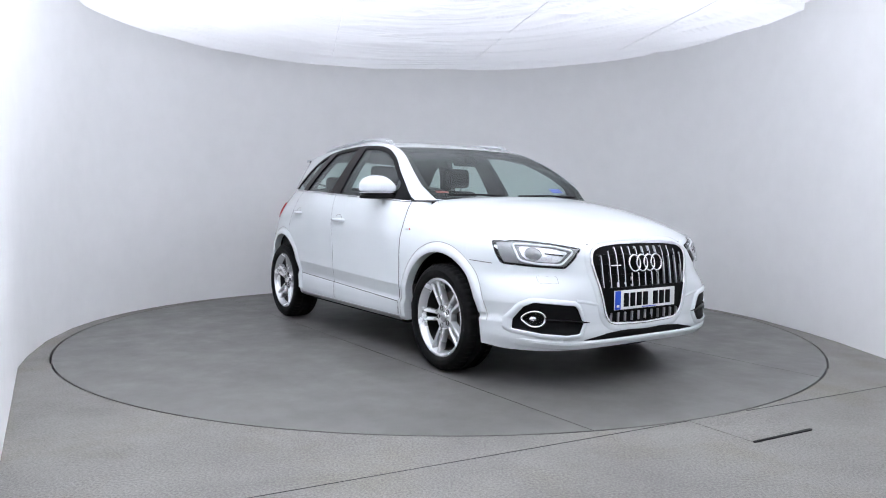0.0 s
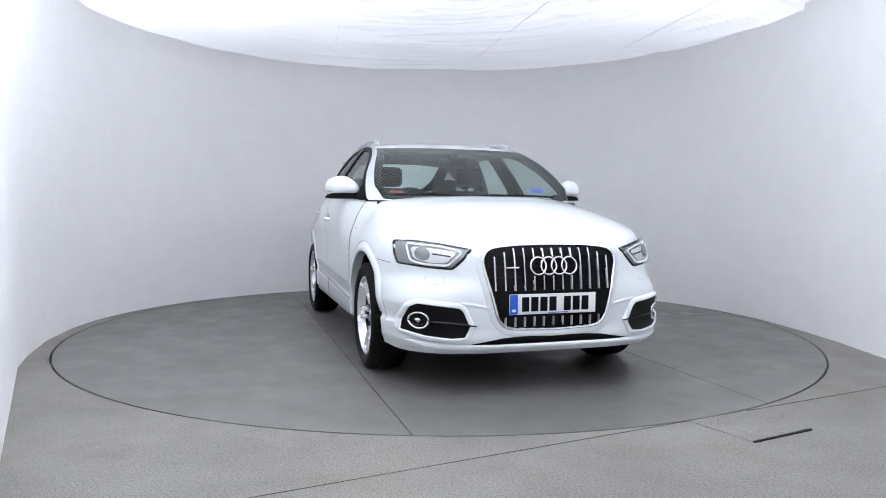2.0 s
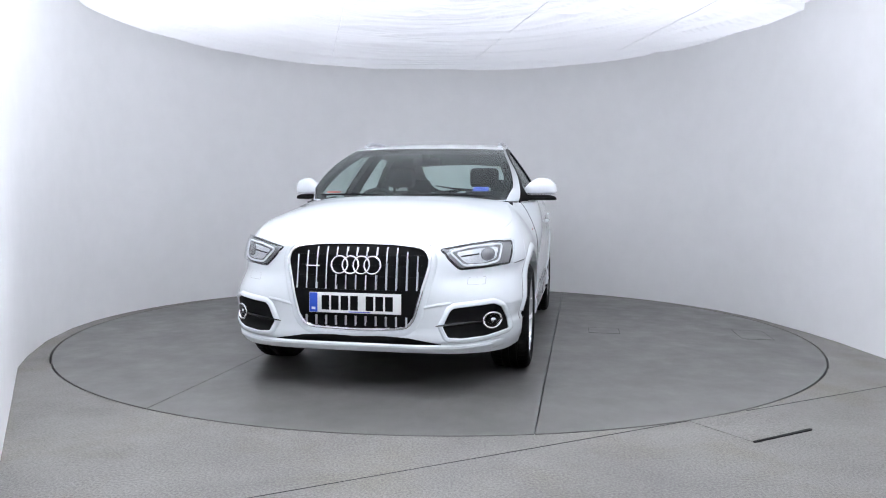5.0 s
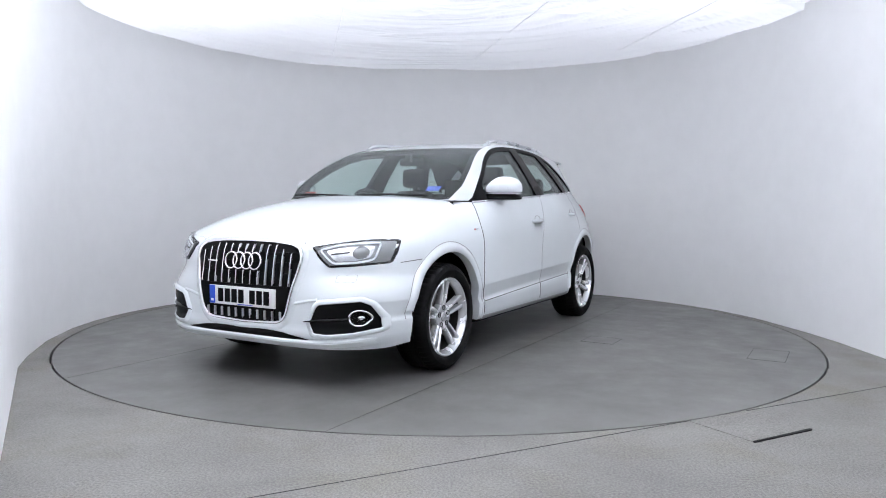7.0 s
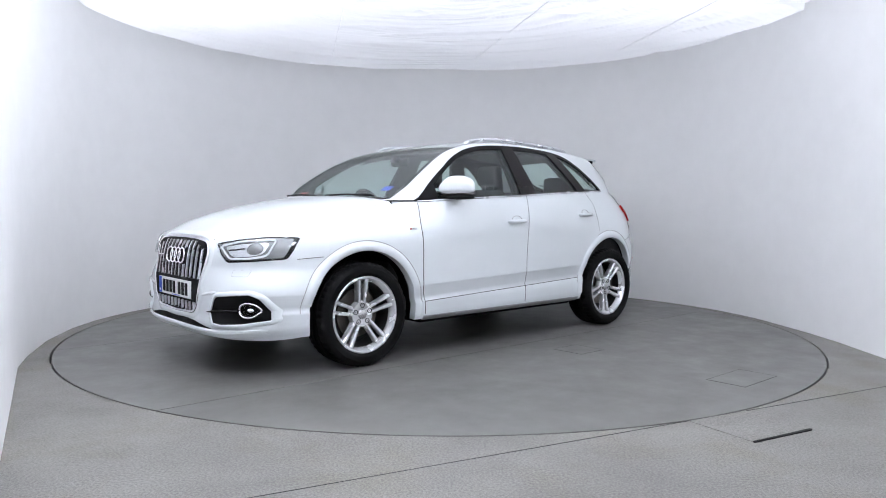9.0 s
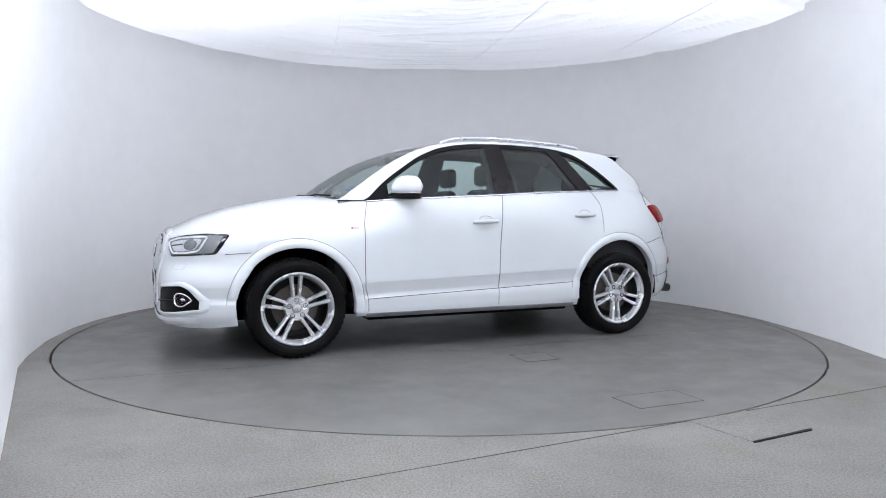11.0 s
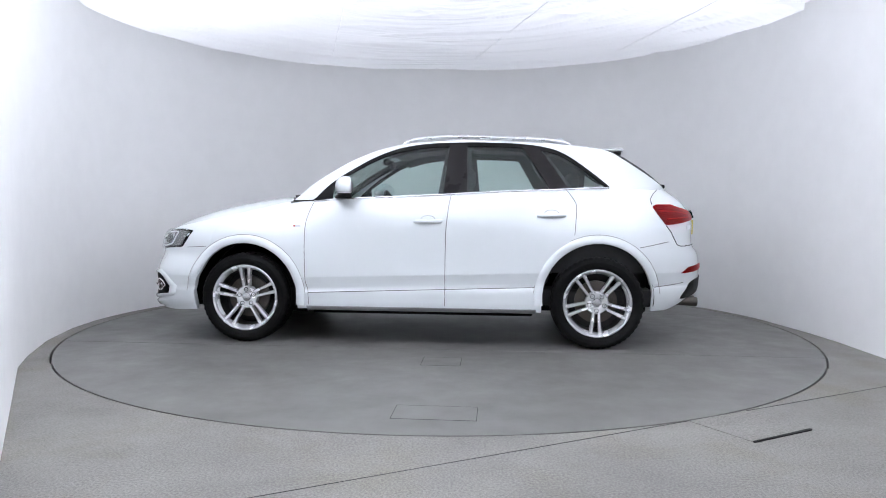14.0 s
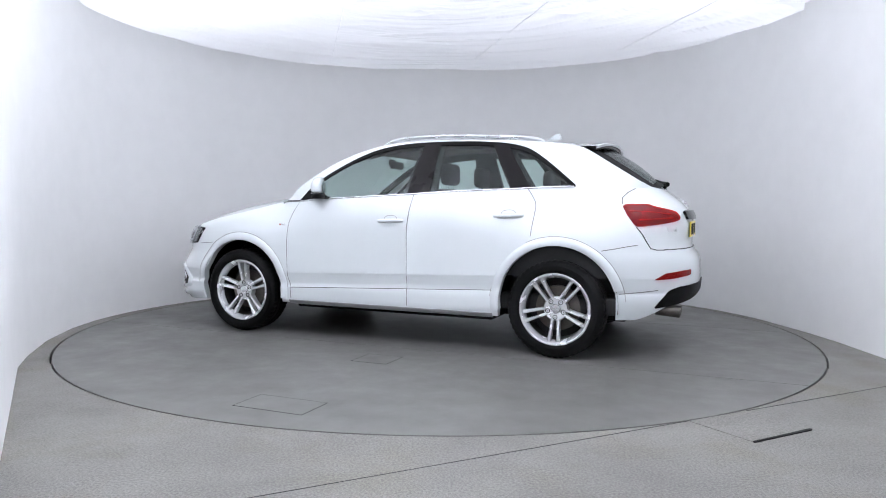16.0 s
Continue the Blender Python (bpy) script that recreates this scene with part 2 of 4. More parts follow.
def sm(x):
    x = min(1.0, max(0.0, x))
    return x * x * (3 - 2 * x)


# ---- the booth ----
TABLE_R = 2.917
CENTRE = Vector((0.017, -0.012, 0))
# plan of the inner wall face, from the near end on one side round the back to the other
PLAN = [(-1.50, -3.72), (-1.73, -3.29), (-2.19, -2.44), (-2.63, -1.63), (-2.76, -1.30), (-2.93, -0.75), (-3.02, -0.2)]
PLAN += [(-3.03 * math.cos(radians(a)), 0.0 + 2.915 * math.sin(radians(a))) for a in range(4, 180, 4)]
PLAN += [(3.07, -0.2), (3.09, -0.6), (3.08, -1.2), (3.06, -1.8), (2.90, -2.6), (2.30, -3.4), (1.60, -3.75)]
CEIL_Z, TOP_Z = 2.70, 4.20


def offset_plan(d):
    out = []
    for i, p in enumerate(PLAN):
        a, b = Vector(PLAN[max(i - 1, 0)]), Vector(PLAN[min(i + 1, len(PLAN) - 1)])
        t = (b - a).normalized()
        out.append(Vector(p) + Vector((-t.y, t.x)) * d)
    return out


def wall_strip(name, lo, hi, d0, d1):
    inner, outer = offset_plan(d0), offset_plan(d1)
    b = Build()
    rows = [[(p.x, p.y, lo) for p in inner], [(p.x, p.y, hi) for p in inner], [(p.x, p.y, hi) for p in outer], [(p.x, p.y, lo) for p in outer]]
    rows.append(rows[0])
    b.grid(rows)
    n = len(PLAN)
    b.f += [tuple(k * n for k in range(4)), tuple(k * n + n - 1 for k in range(4))]
    return put(name, b.mesh(name, WALL, True, 40))


tagged(wall_strip("wall_drum", 0.0, TOP_Z, 0.0, 0.12), "curved white painted booth wall with faint marks", "wall", kind="structure")
# unseen walls, added to enclose the camera and bounce light back
for wall_name, x0, x1, y0, y1 in (("wall_west", -1.62, -1.50, -7.6, -3.72), ("wall_east", 1.60, 1.72, -7.6, -3.75), ("wall_south", -1.5, 1.6, -7.6, -7.48)):
    b = Build().box(x0, x1, y0, y1, 0, TOP_Z)
    tagged(put(wall_name, b.mesh(wall_name, WALL, False)), "unseen plain white wall added to close the booth round the viewpoint", "wall", kind="structure")
# unseen slab, added to close the space over the lamps
b = Build().box(-3.4, 3.4, -7.6, 3.3, TOP_Z, TOP_Z + 0.1)
tagged(put("ceiling_roof", b.mesh("ceiling_roof", WALL, False)), "unseen white roof slab added above the lamp rig", "ceiling", kind="structure")

# floor outside the turntable, as one sheet with a round well for the table
b = Build()
ring_n = 128
inner = [Vector((math.cos(2 * math.pi * k / ring_n), math.sin(2 * math.pi * k / ring_n), 0)) for k in range(ring_n)]
b.grid([[CENTRE + p * (TABLE_R + 0.009) + Vector((0, 0, z)) for p in inner] for z in (-0.06, 0.0)], closed=True)
b.grid([[CENTRE + p * r for p in inner] for r in (TABLE_R + 0.009, 3.2, 4.5, 8.5)], closed=True)
b.grid([[CENTRE + p * r + Vector((0, 0, -0.06)) for p in inner] for r in (0.01, TABLE_R + 0.009)], closed=True)
tagged(put("floor", b.mesh("floor", FLOOR, False)), "worn grey painted concrete floor with fine grit", "floor", kind="structure")

turntable = new("turntable")
tagged(turntable, "round grey painted vehicle turntable set flush in the floor", "turntable")
SPLIT = 0.97


def deck_plate(lo, hi):
    """The part of the round deck between two straight joints."""
    r = TABLE_R - 0.005
    a0, a1 = math.asin(lo / r) if abs(lo) < r else -math.pi / 2, math.asin(hi / r) if abs(hi) < r else math.pi / 2
    n = 40
    outline = [(r * math.cos(a0 + (a1 - a0) * k / n), r * math.sin(a0 + (a1 - a0) * k / n)) for k in range(n + 1)]
    outline += [(-x, y) for x, y in reversed(outline)]
    clean = [p for i, p in enumerate(outline) if (Vector(p) - Vector(outline[i - 1])).length > 1e-4]
    part("deck_plate", Build().prism(clean, -0.05, 0.0, None, 0.0015), TABLE, turntable, smooth=False)


deck_plate(-SPLIT + 0.0025, SPLIT - 0.0025)
deck_plate(SPLIT + 0.0025, 4)
deck_plate(-4, -SPLIT - 0.0025)


def hatch(x0, x1, y0, y1):
    b = Build()
    w = 0.0028
    for xa, xb, ya, yb in ((x0, x1, y0, y0 + w), (x0, x1, y1 - w, y1), (x0, x0 + w, y0, y1), (x1 - w, x1, y0, y1)):
        b.box(xa, xb, ya, yb, -0.002, 0.0012)
    cover = part("hatch_joint", b, GAP, turntable, "thin dark joint of a hatch", smooth=False)
    part("hatch_cover", Build().box(x0 + w, x1 - w, y0 + w, y1 - w, -0.002, 0.0010), TABLE, cover, smooth=False)


hatch(-0.255, 0.005, 1.245, 1.495)
hatch(-0.40, 0.02, 2.43, 2.67)

# straight joint across the fixed floor, and a hatch with a finger slot
jd = Vector((1.0, 0.500, 0)).normalized()
b = Build()
for t0, t1, w in ((-6.0, 0.02, 0.0022), (0.10, 0.36, 0.0012), (0.40, 2.2, 0.0025)):
    p0, p1 = Vector((1.21, -2.685, 0)) + jd * t0, Vector((1.21, -2.685, 0)) + jd * t1
    side = Vector((-jd.y, jd.x, 0)) * w
    b.add([p0 - side, p1 - side, p1 + side, p0 + side] + [q + Vector((0, 0, 0.0012)) for q in (p0 - side, p1 - side, p1 + side, p0 + side)], [(0, 1, 2, 3), (4, 5, 6, 7), (0, 1, 5, 4), (1, 2, 6, 5), (2, 3, 7, 6), (3, 0, 4, 7)])
tagged(put("floor_joint", b.mesh("floor_joint", GAP, False)), "thin dark joint in the painted concrete floor", "joint", kind="structure")
hatch_lid = tagged(put("floor_hatch", Build().prism([(1.212, -2.688), (1.385, -2.985), (1.735, -2.80), (1.562, -2.512)], -0.02, 0.0025, None, 0.001).mesh("floor_hatch", FLOOR, False)), "grey painted hatch lid with a dark finger slot", "hatch")
b = Build().prism([(1.393, -3.003), (1.738, -2.822), (1.748, -2.806), (1.735, -2.800), (1.388, -2.992)], -0.02, 0.004, None, 0.0005)
part("finger_slot", b, INK, hatch_lid, "dark slot", smooth=False)


def ceiling():
    """Stretched fabric with shallow folds across and seams running front to back."""
    b = Build()
    nx = 150
    ys = [-7.45 + 6.85 * j / 60 for j in range(60)] + [-0.60 + 3.51 * j / 340 for j in range(341)]
    rows = []
    for y in ys:
        line = []
        for i in range(nx + 1):
            x = -3.06 + 6.12 * i / nx
            r = math.hypot(x / 3.05, y / 2.92) if y > 0 else abs(x) / 3.05
            if y > 0 and r > 0.998:
                x, yy = x * 0.998 / r, y * 0.998 / r
            else:
                yy = y
            # folds run round the room, parallel to the edge, and fade in and out
            rr = math.hypot(x, yy + 0.6)
            ang = math.atan2(x, yy + 0.6)
            z = 0.016 * noise.noise((ang * 0.9, rr * 1.8, 3.0)) + 0.010 * noise.noise((ang * 1.6 + 9, rr * 5.0 + 0.3 * x, 1.0))
            for q, (freq, high) in enumerate(((5.5, 0.022), (11.0, 0.012))):
                crease = noise.noise((ang * 1.3 + 4 * q, rr * freq + 0.4 * math.sin(x * 0.8), 7.0 + q))
                z += high * max(0.0, 0.16 - abs(crease)) / 0.16
            z -= 0.05 * max(0.0, r - 0.86) / 0.14 if y > 0 else 0
            line.append((x, yy, CEIL_Z + 0.05 + z))
        rows.append(line)
    b.grid(rows)
    return tagged(put("ceiling", b.mesh("ceiling", FABRIC, True, 180)), "backlit white stretched fabric ceiling with creases and seams", "ceiling", kind="structure")


ceiling()
for x0, y0, x1, y1 in ((-1.22, 2.20, -0.70, -0.45), (0.40, 2.40, 1.00, -0.45), (1.92, 2.05, 2.36, -0.45)):
    b = Build().tube([Vector((x0 + (x1 - x0) * k / 16, y0 + (y1 - y0) * k / 16, CEIL_Z + 0.040 + 0.004 * math.sin(k * 2.1))) for k in range(17)], 0.0035, 6)
    tagged(put("ceiling_seam", b.mesh("ceiling_seam", FABRIC)), "white welded seam in the ceiling fabric", "ceiling", kind="structure")


# ---- the car: x forward, y to its left, z up; the origin lies on the ground between the axles ----
car = new("car")
tagged(car, "white compact sport utility car parked on the turntable", "car")
WB, HUB_Z = 1.300, 0.322
ARCH_R = 0.400
ARCH_HEIGHT = {1: 0.348, -1: 0.370}
HALF_W = 0.9155
NOSE = [(0.20, 2.09), (0.24, 2.135), (0.28, 2.160), (0.31, 2.168), (0.36, 2.158), (0.45, 2.160), (0.55, 2.158), (0.66, 2.148), (0.74, 2.135), (0.79, 2.118), (0.83, 2.085), (0.90, 2.03), (1.0, 1.95)]
TAIL = [(0.22, 2.00), (0.28, 2.09), (0.36, 2.15), (0.44, 2.172), (0.53, 2.178), (0.64, 2.172), (0.70, 2.150), (0.74, 2.118), (0.80, 2.112), (0.90, 2.118), (0.96, 2.112), (1.05, 2.055), (1.11, 1.99), (1.165, 1.915)]
SIDE = [(0.20, 0.945), (0.258, 0.957), (0.272, 0.971), (0.33, 0.978), (0.395, 0.981), (0.412, 0.975), (0.425, 0.968), (0.46, 0.974), (0.513, 0.9862), (0.524, 0.9890), (0.56, 0.9885), (0.62, 0.9890), (0.75, 0.994), (0.86, 1.0), (0.93, 0.995), (1.0, 0.980), (1.06, 0.960), (1.11, 0.935), (1.17, 0.90)]
WING = [(0.60, 0.0), (0.72, 0.006), (0.80, 0.022), (0.88, 0.060), (0.94, 0.098), (1.00, 0.140), (1.06, 0.178), (1.12, 0.21)]
RIM = [(-1.95, 1.163), (-1.36, 1.165), (-1.0, 1.150), (-0.59, 1.133), (-0.239, 1.112), (0.238, 1.088), (0.60, 1.070), (0.80, 1.056), (0.95, 1.056), (1.05, 1.045), (1.15, 1.022), (1.4, 0.965), (1.65, 0.912), (1.85, 0.864), (1.97, 0.833), (2.05, 0.822), (2.11, 0.818)]
REAR_N = 2.8


def front_n(z):
    """How square the nose is in plan: squarer low down."""
    return 3.3 + 0.9 * sm((0.66 - z) / 0.16)


def sill_line(x):
    return 0.413 - 0.0375 * max(-0.95, min(0.95, x))


def crease_line(x):
    return 0.521 - 0.032 * max(-0.95, min(0.95, x))


def half_width(x, z):
    # the crease low on the doors climbs towards the tail
    lift = -0.032 * max(-0.95, min(0.95, x)) * sm((z - 0.30) / 0.15) * sm((0.85 - z) / 0.25)
    w = HALF_W * (table(z - lift, SIDE) - sm((x - 0.45) / 0.65) * table(z, WING))
    if x > 0.5:
        # the wing rolls over towards the bonnet
        t = max(0.0, min(1.0, (z - table(x, RIM) + 0.06) / 0.06)) * sm((x - 0.5) / 0.4)
        w -= 0.024 * t * t
    return w * (1 - 0.11 * sm((-0.5 - x) / 1.0) * sm((z - 0.70) / 0.42))


def shell_point(kind, s, z):
    """A point of the lower body at height z. kind: f, the front end by angle; s, the flank by x; r, the rear end by angle."""
    if kind == "s":
        return Vector((s, half_width(s, z), z))
    n = front_n(z) if kind == "f" else REAR_N
    ca, sa = max(0.0, math.cos(s)) ** (2 / n), max(0.0, math.sin(s)) ** (2 / n)
    if kind == "f":
        x = 1.0 + (table(z, NOSE) - 1.0) * sa
        return Vector((x, half_width(min(x, 1.75), z) * ca, z))
    x = -1.0 - (table(z, TAIL) - 1.0) * sa
    return Vector((x, half_width(max(x, -1.7), z) * ca, z))


@functools.lru_cache(maxsize=None)
def front_x(y, z):
    """The x of the front face at a place across and up."""
    lo, hi = 0.0, math.pi / 2
    for _ in range(18):
        mid = (lo + hi) / 2
        if shell_point("f", mid, z).y > abs(y):
            lo = mid
        else:
            hi = mid
    return shell_point("f", lo, z).x


@functools.lru_cache(maxsize=None)
def rear_x(y, z):
    lo, hi = 0.0, math.pi / 2
    for _ in range(18):
        mid = (lo + hi) / 2
        if shell_point("r", mid, z).y > abs(y):
            lo = mid
        else:
            hi = mid
    return shell_point("r", lo, z).x


@functools.lru_cache(maxsize=None)
def flank_y(x, z):
    """The y of the flank at a place along and up."""
    if -1.0 <= x <= 1.0:
        return half_width(x, z)
    kind = "f" if x > 0 else "r"
    lo, hi = 0.0, math.pi / 2
    for _ in range(18):
        mid = (lo + hi) / 2
        if abs(shell_point(kind, mid, z).x) < abs(x):
            lo = mid
        else:
            hi = mid
    return shell_point(kind, lo, z).y


def angle_for(kind, x, z=0.5):
    lo, hi = 0.0, math.pi / 2
    for _ in range(40):
        mid = (lo + hi) / 2
        if abs(shell_point(kind, mid, z).x) < abs(x):
            lo = mid
        else:
            hi = mid
    return lo


def stations():
    """Upright lines round one half of the lower body, from the nose to the tail."""
    out = []
    for k in range(26):
        out.append(("f", math.pi / 2 * (1 - (k / 26) ** 1.25 * 0.52)))
    xs = [WB + ARCH_R * math.cos(radians(a)) for a in [0.5, 3, 7] + list(range(12, 170, 6)) + [173, 177, 179.5]]
    first = angle_for("f", max(xs) + 0.002)
    last_f = out[-1][1]
    for k in range(1, 7):
        out.append(("f", last_f + (first - last_f) * k / 6))
    for x in xs:
        out.append(("f", angle_for("f", x)) if x > 1.0 else ("s", x))
    out.append(("s", min(xs) - 0.002))
    n = 34
    hi, lo = min(xs) - 0.002, -WB + ARCH_R + 0.002
    for k in range(1, n):
        out.append(("s", hi + (lo - hi) * k / n))
    out.append(("s", lo))
    xr = [-WB + ARCH_R * math.cos(radians(a)) for a in [0.5, 3, 7] + list(range(12, 170, 6)) + [173, 177, 179.5]]
    for x in xr:
        out.append(("r", angle_for("r", x)) if x < -1.0 else ("s", x))
    first = angle_for("r", min(xr) - 0.002)
    out.append(("r", first))
    for k in range(1, 27):
        out.append(("r", first + (math.pi / 2 - first) * (k / 26) ** 0.9))
    return out


def rim_height(kind, s):
    p = shell_point(kind, s, 0.86 if kind == "f" else 1.1)
    return table(p.x, RIM)


def low_height(kind, s):
    p = shell_point(kind, s, 0.5)
    base = 0.235 if kind == "f" else 0.262 if kind == "s" else 0.275
    if kind == "r":
        base += 0.14 * sm((-1.86 - p.x) / 0.28)
    if kind == "f":
        base = 0.225 + 0.012 * sm((1.9 - p.x) / 0.2)
    z = base
    for xc in (WB, -WB):
        for k in range(200):
            zc = ARCH_HEIGHT[1 if xc > 0 else -1]
            zz = zc + ARCH_R * (1 - k / 200)
            q = shell_point(kind, s, zz)
            if (q.x - xc) ** 2 + (zz - zc) ** 2 < ARCH_R ** 2:
                z = max(z, zz)
                break
    return z


def side_y(x, z):
    """The y of the window band at a place along and up."""
    y0, z0 = flank_y(x, table(x, RIM)), table(x, RIM)
    y2, z2 = edge_y(x), table(x, EDGE_Z)
    f = (z - z0) / max(z2 - z0, 1e-4)
    return y0 + (y2 - y0) * (0.80 * f + 0.20 * f * abs(f))


EDGE_Z = [(-1.93, 1.163), (-1.875, 1.168), (-1.81, 1.203), (-1.648, 1.304), (-1.516, 1.387), (-1.434, 1.436), (-1.36, 1.461), (-1.25, 1.479), (-1.1, 1.496), (-0.8, 1.516), (-0.3, 1.530), (0.0, 1.516), (0.146, 1.498), (0.34, 1.448), (0.512, 1.375), (0.685, 1.274), (0.858, 1.155), (0.94, 1.090), (0.99, 1.060), (1.06, 1.045)]
EDGE_Y = [(-1.93, 0.0), (-1.90, 0.20), (-1.81, 0.47), (-1.648, 0.545), (-1.385, 0.56), (-1.0, 0.56), (-0.5, 0.565), (0.0, 0.572), (0.34, 0.607), (0.7, 0.703), (0.99, 0.755)]
DLO = [(-1.392, 1.180), (-1.30, 1.258), (-1.16, 1.366), (-1.07, 1.425), (-0.98, 1.464), (-0.81, 1.496), (-0.6, 1.510), (-0.387, 1.514), (-0.175, 1.510), (-0.006, 1.498), (0.163, 1.468), (0.332, 1.405), (0.501, 1.309), (0.67, 1.192), (0.80, 1.066)]


@functools.lru_cache(maxsize=None)
def edge_y(x):
    return min(table(x, EDGE_Y), flank_y(x, table(x, RIM)) * 0.97)


def crown(x, q, rise):
    """A point across the top at x: q runs from 1 at the edge to 0 in the middle."""
    y2, z2 = edge_y(x), table(x, EDGE_Z)
    return Vector((x, y2 * q, z2 + rise * (1 - q ** 2.2)))


ST = stations()


def body_shell():
    cols = []
    for kind, s in ST:
        lo, hi = low_height(kind, s), rim_height(kind, s)
        x = shell_point(kind, s, 0.5).x
        stops = [max(lo, z) for z in (lo, sill_line(x) - 0.014, sill_line(x) + 0.014, crease_line(x) - 0.010, crease_line(x) + 0.006, hi)]
        heights = [stops[0]]
        for a, c, n in zip(stops, stops[1:], (5, 4, 5, 3, 22)):
            heights += [a + (c - a) * k / n for k in range(1, n + 1)]
        cols.append([shell_point(kind, s, z) for z in heights])
    b = Build().grid(cols)
    # the lower edge and the arches turn inwards
    b.grid([[c[0] for c in cols], [Vector((c[0].x, max(0.0, c[0].y - 0.05), c[0].z + 0.004)) for c in cols]])
    b.mirror()
    return part("body", b, PAINT, car, "white painted body panels", sharp=32)


body_shell()


def bonnet():
    rim = [shell_point(k, s, rim_height(k, s)) for k, s in ST if shell_point(k, s, 0.86).x > 0.97]
    mid = [(0.9, 1.100), (1.1, 1.094), (1.33, 1.070), (1.6, 1.018), (1.863, 0.940), (2.0, 0.874), (2.06, 0.846), (2.09, 0.832), (2.11, 0.818)]
    rows = []
    for p in rim:
        zc = table(p.x, mid)
        rows.append([Vector((p.x + 0.10 * (1 - q * q) * sm((1.35 - p.x) / 0.4), p.y * q, p.z + 0.0006 + (zc - p.z) * (1 - q ** 3.0))) for q in [1 - k / 16 for k in range(17)]])
    b = Build().grid(rows)
    b.mirror()
    part("bonnet", b, PAINT, car, sharp=60)


bonnet()


def roof():
    xs = [0.27 - k * (0.27 + 1.43) / 40 for k in range(41)]
    b = Build().grid([[crown(x, 1 - k / 14, 0.014 + 0.021 * sm((0.27 - x) / 0.5)) for k in range(15)] for x in xs]).mirror()
    part("roof", b, PAINT, car, sharp=60)
    # rails over the windows, pillars beside the screen and the rear quarters
    xs = [1.00 - k * (1.00 + 1.392) / 64 for k in range(65)]
    rows = []
    for x in xs:
        z1 = max(table(x, DLO), table(x, RIM))
        z2 = max(table(x, EDGE_Z), z1 + 0.001)
        rows.append([Vector((x, side_y(x, z1 + (z2 - z1) * k / 6), z1 + (z2 - z1) * k / 6)) for k in range(7)])
    b = Build().grid(rows).mirror()
    part("cant_rail", b, PAINT, car, sharp=60)
    xs = [-1.392 - k * (1.92 - 1.392) / 24 for k in range(25)]
    rows = []
    for x in xs:
        z1 = table(x, RIM)
        z2 = max(table(x, EDGE_Z), z1 + 0.001)
        rows.append([Vector((x, side_y(x, z1 + (z2 - z1) * k / 6), z1 + (z2 - z1) * k / 6)) for k in range(7)])
    b = Build().grid(rows).mirror()
    part("rear_pillar", b, PAINT, car, sharp=60)


roof()


def rear_rise(x):
    """How far the rear window bulges above its edge."""
    return 0.035 + 0.050 * sm((-1.43 - x) / 0.12) * sm((x + 1.93) / 0.25)


def screens():
    xs = [1.0 - k * (1.0 - 0.27) / 24 for k in range(25)]
    b = Build().slab([[Vector((crown(x, abs(q), 0.014).x, crown(x, abs(q), 0.014).y * (1 if q >= 0 else -1), crown(x, abs(q), 0.014).z)) for q in [1 - k / 10 for k in range(21)]] for x in xs], 0.005)
    part("windscreen", b, GLASS, car, "green-tinted windscreen")
    xs = [-1.43 - k * (1.915 - 1.43) / 20 for k in range(21)]
    b = Build().slab([[Vector((x, crown(x, abs(q), rear_rise(x)).y * (1 if q >= 0 else -1), crown(x, abs(q), rear_rise(x)).z)) for q in [1 - k / 10 for k in range(21)]] for x in xs], 0.005)
    part("rear_window", b, GLASS, car, "dark tinted rear window")


screens()


def screen_border(name, xs, rise, q0, q1, ends, lift):
    """The black printed band round a screen, just inside the glass."""
    rows = [[crown(x, q0 + (q1 - q0) * k / 3, rise(x)) + Vector((0, 0, lift)) for k in range(4)] for x in xs]
    b = Build().slab(rows, 0.002)
    b.mirror()
    for x0, x1 in ends:
        cross = []
        for x in (x0, (x0 + x1) / 2, x1):
            pts = [crown(x, abs(q), rise(x)) + Vector((0, 0, lift)) for q in [1 - k / 8 for k in range(17)]]
            cross.append([Vector((p.x, p.y if k <= 8 else -p.y, p.z)) for k, p in enumerate(pts)])
        b.slab(cross, 0.002)
    return part(name, b, BLACK, car, "black printed glass border")


screen_border("windscreen_border", [1.0 - k * 0.73 / 20 for k in range(21)], lambda x: 0.014, 1.0, 0.93, ((1.0, 0.95), (0.31, 0.27)), -0.007)
screen_border("rear_window_border", [-1.42 - k * 0.47 / 20 for k in range(21)], rear_rise, 1.0, 0.80, ((-1.86, -1.905),), 0.003)


def side_patch(corners, nx=12, nz=8, out=0.0, top_follows=False):
    """A piece of the window band between four (x, z) corners: rear low, front low, front high, rear high."""
    rl, fl, fh, rh = corners
    rows = []
    for i in range(nx + 1):
        u = i / nx
        lo = (rl[0] + (fl[0] - rl[0]) * u, rl[1] + (fl[1] - rl[1]) * u)
        hx = rh[0] + (fh[0] - rh[0]) * u
        hz = table(hx, DLO) - 0.010 if top_follows else rh[1] + (fh[1] - rh[1]) * u
        line = []
        for k in range(nz + 1):
            v = k / nz
            x, z = lo[0] + (hx - lo[0]) * v, lo[1] + (hz - lo[1]) * v
            line.append(Vector((x, side_y(x, z) + out, z)))
        rows.append(line)
    return rows


def belt(x):
    return table(x, RIM)


